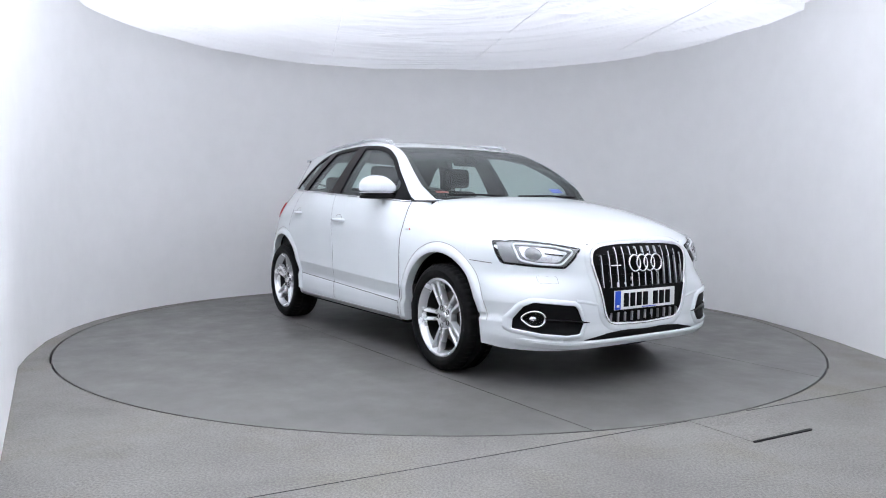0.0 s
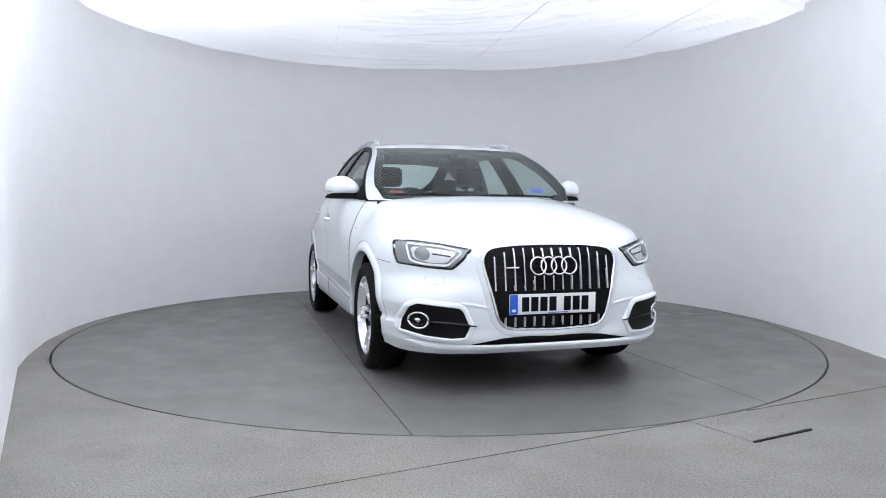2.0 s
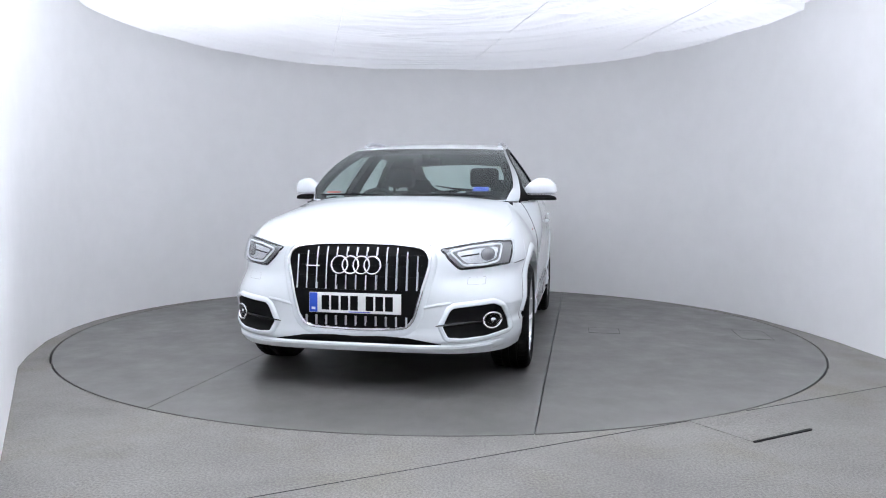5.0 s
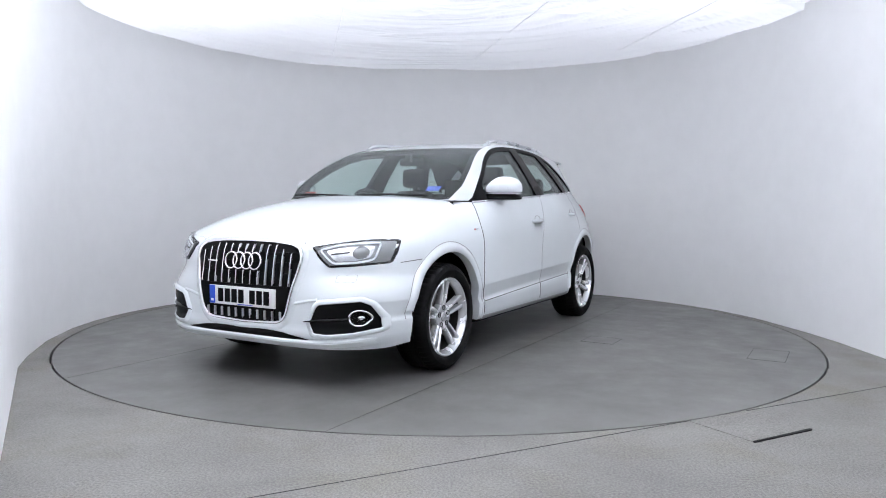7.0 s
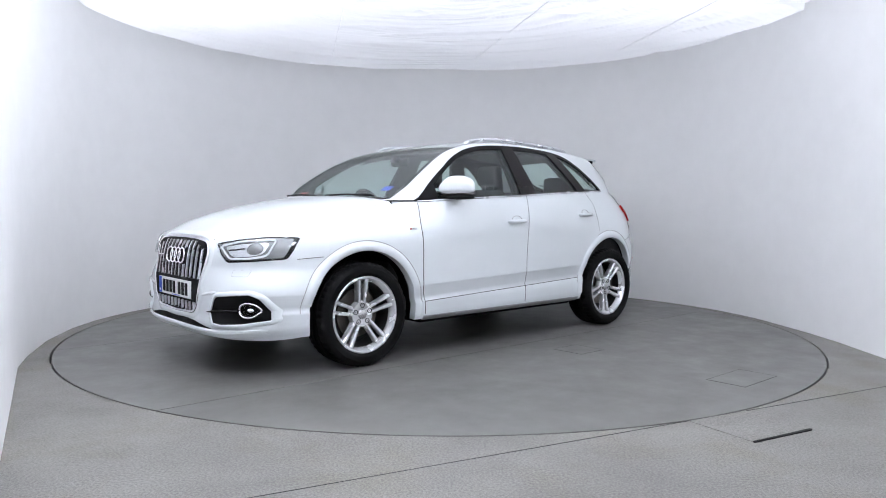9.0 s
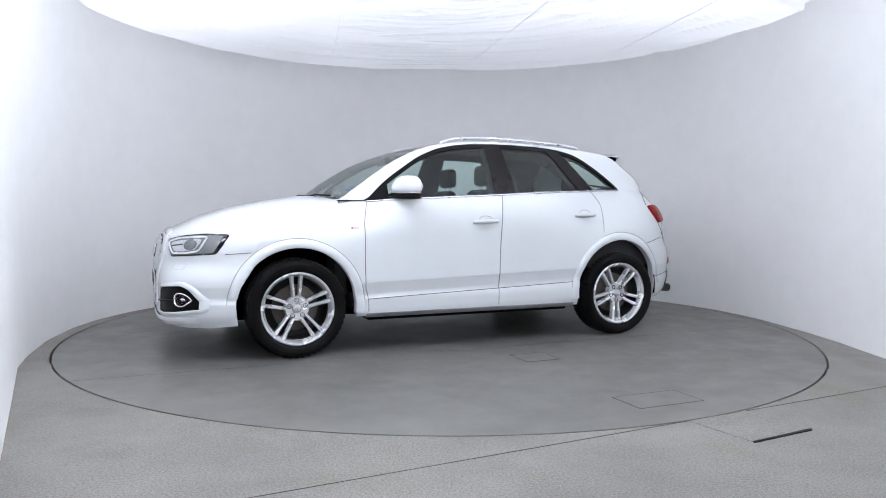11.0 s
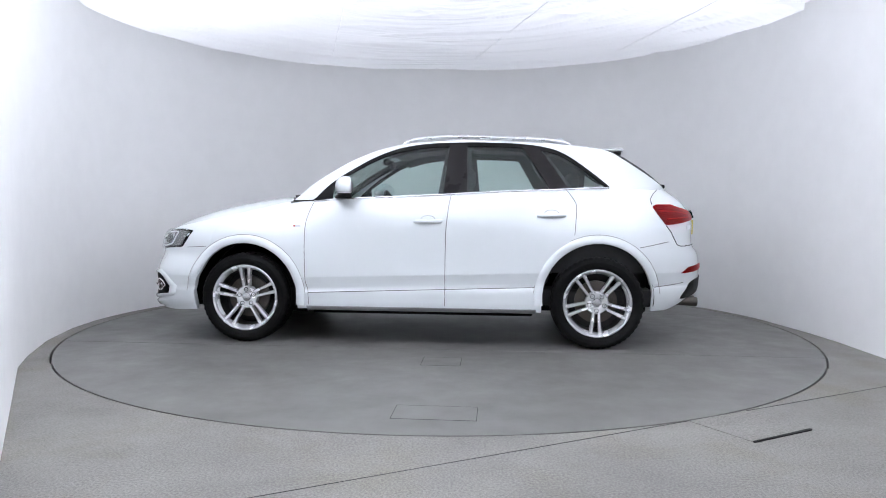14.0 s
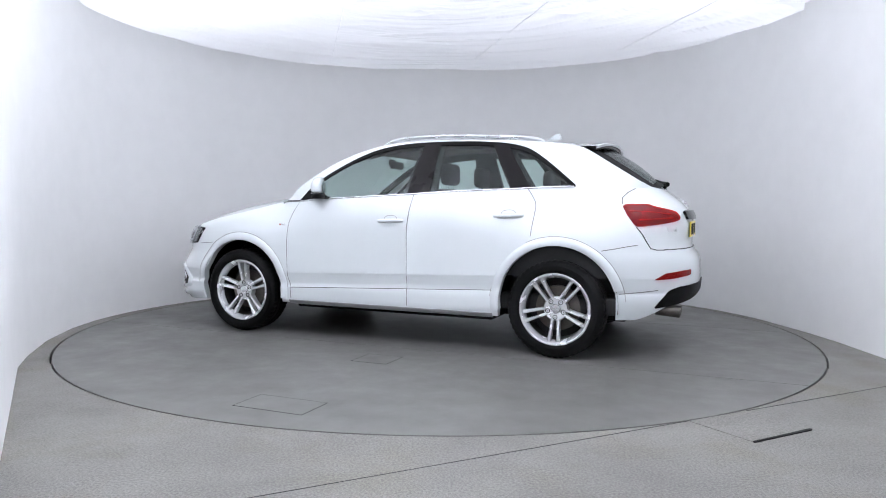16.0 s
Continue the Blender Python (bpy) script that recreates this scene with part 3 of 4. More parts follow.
for sign in (1, -1):
    def flip(rows):
        return [[Vector((p.x, p.y * sign, p.z)) for p in r] for r in (rows if sign > 0 else rows[::-1])]
    b = Build().slab(flip(side_patch([(-0.185, belt(-0.185)), (0.79, belt(0.79)), (0.775, 1.08), (-0.215, 1.47)], 24, 8, -0.004, True)), -0.004)
    part("front_side_window", b, GLASS, car)
    b = Build().slab(flip(side_patch([(-0.99, belt(-0.99)), (-0.35, belt(-0.35)), (-0.345, 1.47), (-0.77, 1.45)], 16, 8, -0.004, True)), -0.004)
    part("rear_side_window", b, GLASS, car)
    b = Build().slab(flip(side_patch([(-1.385, belt(-1.385)), (-1.09, belt(-1.09)), (-0.87, 1.43), (-1.375, 1.19)], 12, 6, -0.004, True)), -0.004)
    part("quarter_window", b, GLASS, car)
    b = Build().slab(flip(side_patch([(-0.357, belt(-0.357)), (-0.18, belt(-0.18)), (-0.212, 1.47), (-0.342, 1.47)], 4, 8, 0.0065, True)), -0.012)
    part("door_pillar_trim", b, TRIM, car, "dark gloss door pillar trim")
    b = Build().slab(flip(side_patch([(-1.095, belt(-1.095)), (-0.965, belt(-0.965)), (-0.75, 1.45), (-0.872, 1.43)], 4, 8, 0.0065, True)), -0.012)
    part("quarter_pillar_trim", b, TRIM, car, "dark gloss pillar trim")
    for corners in ([(-0.40, belt(-0.40)), (-0.14, belt(-0.14)), (-0.19, 1.47), (-0.37, 1.47)], [(-1.13, belt(-1.13)), (-0.95, belt(-0.95)), (-0.74, 1.45), (-0.90, 1.43)]):
        b = Build().slab(flip(side_patch(corners, 4, 8, -0.018, True)), -0.035)
        part("pillar_lining", b, CABIN, car, "dark pillar lining inside the cabin")
    rows = []
    for k in range(41):
        x = 0.26 - (0.26 + 1.36) * k / 40
        z = max(table(x, DLO) - 0.060, belt(x) + 0.03)
        rows.append([Vector((x, (side_y(x, z) - 0.030) * sign, z)), Vector((x, (side_y(x, z) - 0.050) * sign, z + 0.01)), Vector((x, (edge_y(x) - 0.10) * sign, table(x, EDGE_Z) - 0.020))])
    part("window_head_lining", Build().grid(rows), CABIN, car, "dark lining over the side windows inside the cabin")
    path = [Vector((x, (edge_y(x) - 0.028) * sign, table(x, EDGE_Z) - 0.038)) for x in [0.95 - 0.70 * k / 12 for k in range(13)]]
    part("screen_pillar_lining", Build().tube(path, 0.026, 8), CABIN, car, "dark screen pillar lining")



# ---- outlines laid on the body ----
def rounded(points, r, n=4):
    """A closed outline with its corners rounded."""
    out, m = [], len(points)
    for i in range(m):
        p, a, b = Vector(points[i]), Vector(points[i - 1]), Vector(points[(i + 1) % m])
        ra = min(r, (a - p).length * 0.45)
        rb = min(r, (b - p).length * 0.45)
        s0, s1 = p + (a - p).normalized() * ra, p + (b - p).normalized() * rb
        for k in range(n + 1):
            t = k / n
            out.append(s0 * (1 - t) ** 2 + p * 2 * t * (1 - t) + s1 * t * t)
    dense = []
    for i, p in enumerate(out):
        q = out[(i + 1) % len(out)]
        k = max(1, int((q - p).length / 0.03))
        dense += [p + (q - p) * (j / k) for j in range(k)]
    return [(p.x, p.y) for p in dense]


def on_front(a, b, out=0.0):
    e = 0.012
    p = Vector((front_x(a, b), a, b))
    i = a - math.copysign(e, a)
    dy = Vector((front_x(a, b) - front_x(i, b), a - i, 0)) * math.copysign(1.0, a)
    dz = Vector((front_x(a, b + e) - front_x(a, b - e), 0, 2 * e))
    return p + dy.cross(dz).normalized() * out


def on_rear(a, b, out=0.0):
    e = 0.012
    p = Vector((rear_x(a, b), a, b))
    i = a - math.copysign(e, a)
    dy = Vector((rear_x(a, b) - rear_x(i, b), a - i, 0)) * math.copysign(1.0, a)
    dz = Vector((rear_x(a, b + e) - rear_x(a, b - e), 0, 2 * e))
    return p + dz.cross(dy).normalized() * out


def on_flank(a, b, out=0.0):
    return Vector((a, flank_y(a, b) + out, b))


def inlay(surface, outline, out, back=0.02, rings=8, flip=1, dome=0.0):
    """A raised piece that follows the body inside an outline."""
    cx = sum(p[0] for p in outline) / len(outline)
    cz = sum(p[1] for p in outline) / len(outline)
    rows = []
    for p in (0,):
        rows.append([surface(a, b, -back) for a, b in outline])
    for k in range(rings + 1):
        s = 1 - k / rings if k < rings else 0.001
        rows.append([surface(cx + (a - cx) * s, cz + (b - cz) * s, out + dome * (1 - s * s)) for a, b in outline])
    if flip < 0:
        rows = [[Vector((p.x, -p.y, p.z)) for p in r] for r in rows]
    return Build().grid(rows, closed=True)


def bead(surface, outline, out, radius, flip=1, closed=True, sides=8):
    pts = [surface(a, b, out) for a, b in outline]
    if flip < 0:
        pts = [Vector((p.x, -p.y, p.z)) for p in pts]
    return Build().tube(pts, radius, sides, closed)


def lip(surface, outline, profile, flip=1):
    """A band round an outline; profile gives (distance outwards, height) across it."""
    rows = [[surface(a, c, o) for a, c in grown(outline, d)] for d, o in profile]
    if flip < 0:
        rows = [[Vector((p.x, -p.y, p.z)) for p in r] for r in rows]
    return Build().grid(rows, closed=True)


def grown(outline, d):
    """The outline moved outwards by d all round."""
    n, out = len(outline), []
    turn = sum(outline[i][0] * outline[(i + 1) % n][1] - outline[(i + 1) % n][0] * outline[i][1] for i in range(n))
    for i in range(n):
        a, b = Vector(outline[i - 2]), Vector(outline[(i + 2) % n])
        t = (b - a).normalized()
        nrm = Vector((t.y, -t.x)) if turn > 0 else Vector((-t.y, t.x))
        out.append((outline[i][0] + nrm.x * d, outline[i][1] + nrm.y * d))
    return out


# ---- front of the car ----
GRILLE = [(0.0, 0.817), (0.20, 0.814), (0.335, 0.802), (0.385, 0.778), (0.402, 0.727), (0.365, 0.575), (0.325, 0.425), (0.295, 0.380), (0.248, 0.363), (0.0, 0.354)]
GRILLE = rounded(GRILLE + [(-y, z) for y, z in GRILLE[-2:0:-1]], 0.03)
grille = part("grille", inlay(on_front, GRILLE, 0.003, 0.03), BLACK, car, "black radiator grille with bright upright bars", sharp=50)
part("grille_frame", lip(on_front, GRILLE, ((-0.007, -0.005), (-0.007, 0.010), (-0.004, 0.0135), (0.005, 0.0135), (0.009, 0.010), (0.009, -0.004))), CHROME, grille, "satin chrome frame")
part("grille_surround", lip(on_front, GRILLE, ((0.010, -0.010), (0.010, 0.006), (0.013, 0.009), (0.026, 0.0085), (0.038, 0.003), (0.048, -0.004))), PAINT, grille, "white grille surround")
for z_line in (0.64, 0.70, 0.755):
    b = Build().tube([on_front(-0.37 + 0.74 * k / 12, z_line, 0.004) for k in range(13)], 0.003, 6)
    part("grille_slat", b, BLACK, grille)


def grille_bar(y, z0, z1):
    rows = []
    n = 7
    for k in range(n):
        z = z0 + (z1 - z0) * k / (n - 1)
        x = front_x(y, z)
        rows.append([(x + 0.004, y - 0.0052, z), (x + 0.015, y - 0.0040, z), (x + 0.0175, y, z), (x + 0.015, y + 0.0040, z), (x + 0.004, y + 0.0052, z)])
    b = Build().grid(rows)
    b.f += [tuple(range(5)), tuple(range(5 * (n - 1), 5 * n))]
    part("grille_bar", b, SATIN, grille)


for k in range(-6, 7):
    y = 0.0565 * k
    top = 0.800 - 0.022 * max(0, abs(k) - 4)
    if abs(k) <= 2:
        grille_bar(y, 0.572, 0.650)
        grille_bar(y, 0.752, top)
    else:
        grille_bar(y, 0.572, top)
    if abs(k) <= 5:
        grille_bar(y, 0.374, 0.426)

band = rounded([(-0.352, 0.568), (0.352, 0.568), (0.318, 0.432), (-0.318, 0.432)], 0.008)
part("plate_holder", inlay(on_front, band, 0.012, 0.02), BLACK, grille, "black number plate panel", sharp=50)
for k in range(4):
    yc = -0.0925 + 0.0617 * k
    ring = [(yc + 0.0455 * math.cos(a), 0.700 + 0.0455 * math.sin(a)) for a in [2 * math.pi * j / 32 for j in range(32)]]
    part("badge_ring", bead(on_front, ring, 0.022, 0.0058), CHROME, grille, "chrome ring of the badge")
b = Build().box(-0.04, 0.04, -0.006, 0.006, -0.004, 0.004, 0.002)
part("grille_badge", b, CHROME, grille, "small chrome badge bar", m=Matrix.Translation(on_front(-0.245, 0.693, 0.02)) @ pose(0, 0, 0, 0, 0, 90))


def plate(name, at, yaw, back_mat, label, blue):
    """A number plate facing +x about its middle; the characters are plain bars."""
    b = Build().box(-0.004, 0.004, -0.26, 0.26, -0.0555, 0.0555, 0.003)
    p = part(name, b, back_mat, car, label, m=Matrix.Translation(at) @ pose(0, 0, 0, 0, 0, yaw))
    x = -0.188
    for k in range(7):
        if k == 4:
            x += 0.033
        b = Build().box(0.003, 0.0055, x, x + 0.043, -0.0395, 0.0395, 0.0008)
        part("plate_bar", b, INK, p)
        x += 0.0545
    if blue:
        part("plate_band", Build().box(0.003, 0.005, -0.258, -0.212, -0.0535, 0.0535, 0.0008), BLUE, p, "blue plate band")
        part("plate_mark", Build().box(0.004, 0.0058, -0.246, -0.224, -0.040, -0.026, 0.0008), PLATE_WHITE, p)
    part("plate_foot_line", Build().box(0.003, 0.0052, -0.03, 0.09, -0.051, -0.046, 0.0005), STICKER_BLUE, p)
    return p


plate("number_plate", (front_x(0, 0.497) + 0.012, -0.004, 0.496), 0, PLATE_WHITE, "white front number plate", True)

HEADLIGHT = rounded([(0.445, 0.793), (0.60, 0.822), (0.72, 0.838), (flank_y(1.715, 0.834), 0.834), (flank_y(1.765, 0.765), 0.765), (flank_y(1.81, 0.703), 0.703), (0.68, 0.689), (0.555, 0.680), (0.505, 0.725)], 0.016)
FOG = rounded([(0.735, 0.503), (0.772, 0.482), (0.795, 0.41), (0.806, 0.350), (0.70, 0.326), (0.577, 0.315), (0.505, 0.320), (0.475, 0.378), (0.512, 0.462), (0.532, 0.482), (0.64, 0.494)], 0.010)


def scaled(outline, s, dx=0.0, dz=0.0):
    cx = sum(p[0] for p in outline) / len(outline)
    cz = sum(p[1] for p in outline) / len(outline)
    return [(cx + (a - cx) * s + dx, cz + (b - cz) * s + dz) for a, b in outline]


for side in (1, -1):
    lamp = part("headlight", inlay(on_front, HEADLIGHT, 0.001, 0.03, flip=side), GLOSS, car, "clear headlight in a black frame", sharp=50)
    part("lamp_bowl", inlay(on_front, grown(HEADLIGHT, -0.012), 0.007, 0.01, flip=side), LAMP_GREY, lamp, "silver grey lamp bowl")
    part("light_guide", bead(on_front, [p for p in rounded([(0.50, 0.775), (0.60, 0.800), (0.755, 0.814), (0.745, 0.725), (0.68, 0.708), (0.575, 0.703)], 0.02)], 0.011, 0.0060, side), LAMP_WHITE, lamp, "bright running light strip")
    part("lamp_reflector", inlay(on_front, rounded([(0.53, 0.772), (0.63, 0.79), (0.74, 0.80), (0.73, 0.735), (0.67, 0.718), (0.585, 0.716)], 0.02), 0.010, 0.01, flip=side), REFLECTOR, lamp, "silver reflector")
    eye = [(0.690 + 0.031 * math.cos(a), 0.762 + 0.031 * math.sin(a)) for a in [2 * math.pi * j / 28 for j in range(28)]]
    part("projector", inlay(on_front, eye, 0.012, 0.01, flip=side, dome=0.006), LAMP_GREY, lamp, "grey glass projector eye")
    part("projector_ring", bead(on_front, eye, 0.013, 0.0028, side), LAMP_GREY, lamp)
    part("indicator_blade", bead(on_front, [(0.56, 0.752), (0.60, 0.757), (0.645, 0.764)], 0.013, 0.004, side, False), GLOSS, lamp)
    part("lens", inlay(on_front, grown(HEADLIGHT, -0.003), 0.021, 0.022, flip=side), LENS, lamp, "clear lens")
    part("washer_cap", bead(on_front, rounded([(0.60, 0.640), (0.69, 0.643), (0.69, 0.604), (0.60, 0.602)], 0.008), -0.0006, 0.0012, side, sides=6), SILVER_LINE, car)
    vent = part("fog_recess", inlay(on_front, FOG, 0.006, 0.03, flip=side), BLACK, car, "black lower air intake", sharp=50)
    part("recess_lip", lip(on_front, FOG, ((-0.003, -0.012), (-0.002, 0.012), (0.002, 0.015), (0.013, 0.014), (0.020, 0.009), (0.028, -0.005)), side), PAINT, vent, "white bumper lip")
    for z_line in (0.345, 0.375, 0.43, 0.46):
        part("mesh_bar", bead(on_front, [(0.53 + 0.13 * k / 6, z_line) for k in range(7)], 0.002, 0.003, side, False, 6), BLACK, vent)
    spot = [(0.725 + 0.043 * math.cos(a), 0.410 + 0.043 * math.sin(a)) for a in [2 * math.pi * j / 32 for j in range(32)]]
    fog = part("fog_light", inlay(on_front, scaled(spot, 0.93), 0.006, 0.02, flip=side, dome=-0.004), GLOSS, car, "round fog light with a chrome ring")
    part("fog_ring", bead(on_front, spot, 0.010, 0.0065, side), CHROME, fog, "chrome ring")
    part("fog_bulb", inlay(on_front, [(0.730 + 0.013 * math.cos(a), 0.410 + 0.013 * math.sin(a)) for a in [2 * math.pi * j / 12 for j in range(12)]], 0.009, 0.01, flip=side, dome=0.006), REFLECTOR, fog)
    part("fog_lens", inlay(on_front, scaled(spot, 0.9), 0.013, 0.0, flip=side, dome=0.004), LENS, fog)
    blade = [(0.675, 0.405), (0.62, 0.402), (0.56, 0.397), (0.50, 0.390), (0.44, 0.383)]
    b = Build()
    pts = [on_front(y, z, 0.012) for y, z in blade]
    b.tube([Vector((p.x, p.y * side, p.z)) for p in pts], [0.009, 0.010, 0.009, 0.008, 0.002], 8)
    part("intake_blade", b, GLOSS, vent, "gloss black blade")
    # crease line over the intake
    part("bumper_crease", bead(on_front, [(0.37, 0.478), (0.45, 0.495), (0.52, 0.505)], -0.006, 0.012, side, False), PAINT, car)

INLET = [(0.0, 0.322), (0.20, 0.320), (0.30, 0.314), (0.475, 0.283), (0.30, 0.280), (0.0, 0.281)]
INLET = rounded(INLET + [(-y, z) for y, z in INLET[-2:0:-1]], 0.01)
part("lower_inlet", inlay(on_front, INLET, 0.003, 0.02, rings=16), BLACK, car, "black lower inlet", sharp=50)
part("bonnet_gap", Build().tube([on_front(y, 0.8235 - 0.012 * (abs(y) / 0.4) ** 3, 0.0) for y in [-0.40 + 0.8 * k / 20 for k in range(21)]], 0.0052, 6), GAP, car, "dark gap under the bonnet edge")

rows = []
for k in range(49):
    y = 0.80 * math.sin(math.pi / 2 * (-1 + 2 * k / 48))
    rise = 0.018 * sm((abs(y) - 0.5) / 0.3)
    rows.append([on_front(y, z + rise, o * sm((0.805 - abs(y)) / 0.10) - 0.002) for z, o in ((0.282, 0.001), (0.277, 0.016), (0.268, 0.020), (0.244, 0.018), (0.236, 0.010), (0.233, -0.012))])
part("bumper_lip", Build().grid(rows), PAINT, car, "white lower bumper lip", sharp=30)

# ---- flanks ----
FRONT_EDGE = [(0.30, 0.812), (0.40, 0.818), (0.467, 0.836), (0.70, 0.841), (0.878, 0.839), (0.97, 0.822), (1.05, 0.797)]
MID_EDGE = [(0.30, -0.199), (0.43, -0.199), (0.80, -0.203), (1.0, -0.220), (1.11, -0.238)]
REAR_EDGE = [(0.30, -0.855), (0.45, -0.862), (0.50, -0.868), (0.58, -0.905), (0.66, -0.960), (0.73, -1.030), (0.80, -1.124), (0.90, -1.136), (1.036, -1.146), (1.10, -1.115), (1.15, -1.075)]


def door_panel(name, front, rear, sign):
    rows, n, m = [], 26, 26
    for i in range(n + 1):
        u = i / n
        line = []
        for k in range(m + 1):
            x = 0.0
            for _ in range(4):
                lo, hi = sill_line(x) + 0.003, belt(x) - 0.004
                ridge = crease_line(x)
                if k < 7:
                    z = lo + (ridge - 0.010 - lo) * k / 6
                elif k < 10:
                    z = ridge - 0.010 + 0.016 * (k - 6) / 3
                else:
                    z = ridge + 0.006 + (hi - ridge - 0.006) * (k - 9) / (m - 9)
                xa, xb = table(z, front) - 0.003, table(z, rear) + 0.003
                x = xa + (xb - xa) * u
            line.append(Vector((x, (flank_y(x, z) + 0.003) * sign, z)))
        rows.append(line)
    b = Build().slab(rows, 0.006 * sign)
    return part(name, b, PAINT, car, sharp=40)


def handle(x, z, sign, parent):
    y = flank_y(x, z)
    # no recess is cut: its shadow is drawn as a grey arc
    arc = [(x - 0.052 * math.cos(math.pi * k / 12), z + 0.006 + 0.034 * math.sin(math.pi * k / 12) ** 0.7) for k in range(13)]
    part("recess_shade_arc", bead(on_flank, arc, 0.0030, 0.0024, sign, False, 6), SILVER_LINE, parent, "grey arc drawn as the shade of the finger recess")
    n = 10
    rows = []
    for i in range(n + 1):
        u = i / n
        px = x - 0.105 + 0.21 * u
        arch = math.sin(math.pi * u) ** 0.5 if 0 < u < 1 else 0
        out, half = 0.008 + 0.032 * arch, 0.011 + 0.004 * arch
        yy = flank_y(px, z)
        rows.append([Vector((px, (yy + out * (0.55 + 0.45 * math.cos(a))) * sign, z - 0.006 * (u - 0.5) + half * math.sin(a))) for a in [2 * math.pi * k / 12 for k in range(12)]])
    b = Build().grid(rows, closed=True)
    b.f += [tuple(range(12)), tuple(range(12 * n, 12 * n + 12))]
    part("door_handle", b, PAINT, parent, "white door handle")


for sign in (1, -1):
    fd = door_panel("front_door", FRONT_EDGE, MID_EDGE, sign)
    rd = door_panel("rear_door", MID_EDGE, REAR_EDGE, sign)
    handle(-0.075, 0.918, sign, fd)
    handle(-0.965, 0.965, sign, rd)
    for edge, z_hi in ((FRONT_EDGE, 1.05), (MID_EDGE, 1.11), (REAR_EDGE, 1.148)):
        pts = [on_flank(table(z, edge), z, 0.0012) for z in [0.27 + (z_hi - 0.27) * k / 30 for k in range(31)] if z > (0.27 if edge is not REAR_EDGE else 0.80)]
        part("door_gap", Build().tube([Vector((p.x, p.y * sign, p.z)) for p in pts], 0.0022, 6), JOINT, car, "dark door gap")
    pts = [on_flank(x, sill_line(x), 0.0016) for x in [0.815 - k * (0.815 + 0.86) / 30 for k in range(31)]]
    part("sill_gap", Build().tube([Vector((p.x, p.y * sign, p.z)) for p in pts], 0.0022, 6), GAP, car)
    # the sill's shadowed underside, put into the colour of a grey strip
    rows = []
    for k in range(31):
        x = 0.83 - (0.83 + 0.86) * k / 30
        rows.append([on_flank(x, z, o) for z, o in ((0.285, 0.0005), (0.282, 0.004), (0.262, 0.003), (0.250, -0.012))])
    part("sill_shade_strip", Build().grid([[Vector((p.x, p.y * sign, p.z)) for p in r] for r in rows]), SILL_SHADE, car, "grey strip coloured as the shaded foot of the sill")
    # a bright strip along the foot of the windows
    pts = [Vector((x, (flank_y(x, belt(x)) + 0.004) * sign, belt(x) + 0.003)) for x in [0.795 - k * (0.795 + 1.385) / 40 for k in range(41)]]
    part("waist_strip", Build().tube(pts, 0.0065, 8), SATIN, car, "bright metal waist strip")
    # black border round the windows
    rows = []
    for k in range(61):
        x = 0.80 - (0.80 + 1.392) * k / 60
        z1 = table(x, DLO)
        z0 = max(z1 - 0.030, belt(x) + 0.001)
        rows.append([Vector((x, (side_y(x, z0) + 0.003) * sign, z0)), Vector((x, (side_y(x, z1) + 0.004) * sign, z1))])
    part("window_border", Build().slab(rows, 0.010 * sign), BLACK, car, "black window border")
    # black corner ahead of the front window, under the mirror
    rows = []
    for k in range(9):
        x = 0.800 - 0.155 * k / 8
        z1 = table(x, DLO) - 0.006
        rows.append([Vector((x, (side_y(x, belt(x) + (z1 - belt(x)) * j / 4) + 0.002) * sign, belt(x) + (z1 - belt(x)) * j / 4)) for j in range(5)])
    part("mirror_corner", Build().slab(rows, 0.008 * sign), BLACK, car)
    # flared arch trims
    for xc in (WB, -WB):
        arch_z = ARCH_HEIGHT[1 if xc > 0 else -1]
        rows = []
        for k in range(61):
            a = radians(10 + 178 * k / 60) if xc > 0 else radians(-8 + 174 * k / 60)
            line = []
            for r, o in ((ARCH_R - 0.004, -0.05), (ARCH_R - 0.004, 0.006), (ARCH_R + 0.006, 0.013), (ARCH_R + 0.030, 0.013), (ARCH_R + 0.051, 0.007), (ARCH_R + 0.058, -0.004)):
                x, z = xc + r * math.cos(a), max(arch_z + r * math.sin(a), 0.265)
                line.append(Vector((x, (flank_y(x, z) + o) * sign, z)))
            rows.append(line)
        part("arch_trim", Build().grid(rows), PAINT, car, "white wheel arch flare", sharp=50)
        pts = []
        for k in range(41):
            a = radians(4 + 172 * k / 40)
            x, z = xc + (ARCH_R + 0.059) * math.cos(a), arch_z + (ARCH_R + 0.059) * math.sin(a)
            pts.append(Vector((x, flank_y(x, z) * sign, z)))
        part("arch_joint", Build().tube(pts, 0.0022, 6), SILVER_LINE, car, "thin grey joint round the flare")
        b = Build()
        rows = []
        for k in range(41):
            a = radians(-8 + 196 * k / 40)
            rows.append([Vector((xc + (ARCH_R + 0.012) * math.cos(a), y * sign, arch_z + (ARCH_R + 0.012) * math.sin(a))) for y in (0.82, 0.72, 0.52)])
        b.grid(rows)
        b.add([Vector((xc + (ARCH_R + 0.012) * math.cos(radians(a)), 0.52 * sign, arch_z + (ARCH_R + 0.012) * math.sin(radians(a)))) for a in range(-10, 191, 10)], [tuple(range(21))])
        part("arch_liner", b, LINER, car, "black wheel arch liner")
    # wing badge, as plain bars
    for dx, w, mat in ((0.0, 0.012, RED), (0.030, 0.040, SATIN)):
        at = on_flank(0.925 - dx, 0.874, 0.002)
        part("wing_badge", Build().box(-w / 2, w / 2, -0.002, 0.002, -0.006, 0.006, 0.001), mat, car, m=Matrix.Translation((at.x, at.y * sign, at.z)))
    # outside mirror
    cx, cy, cz = 0.535, 0.905, 1.142

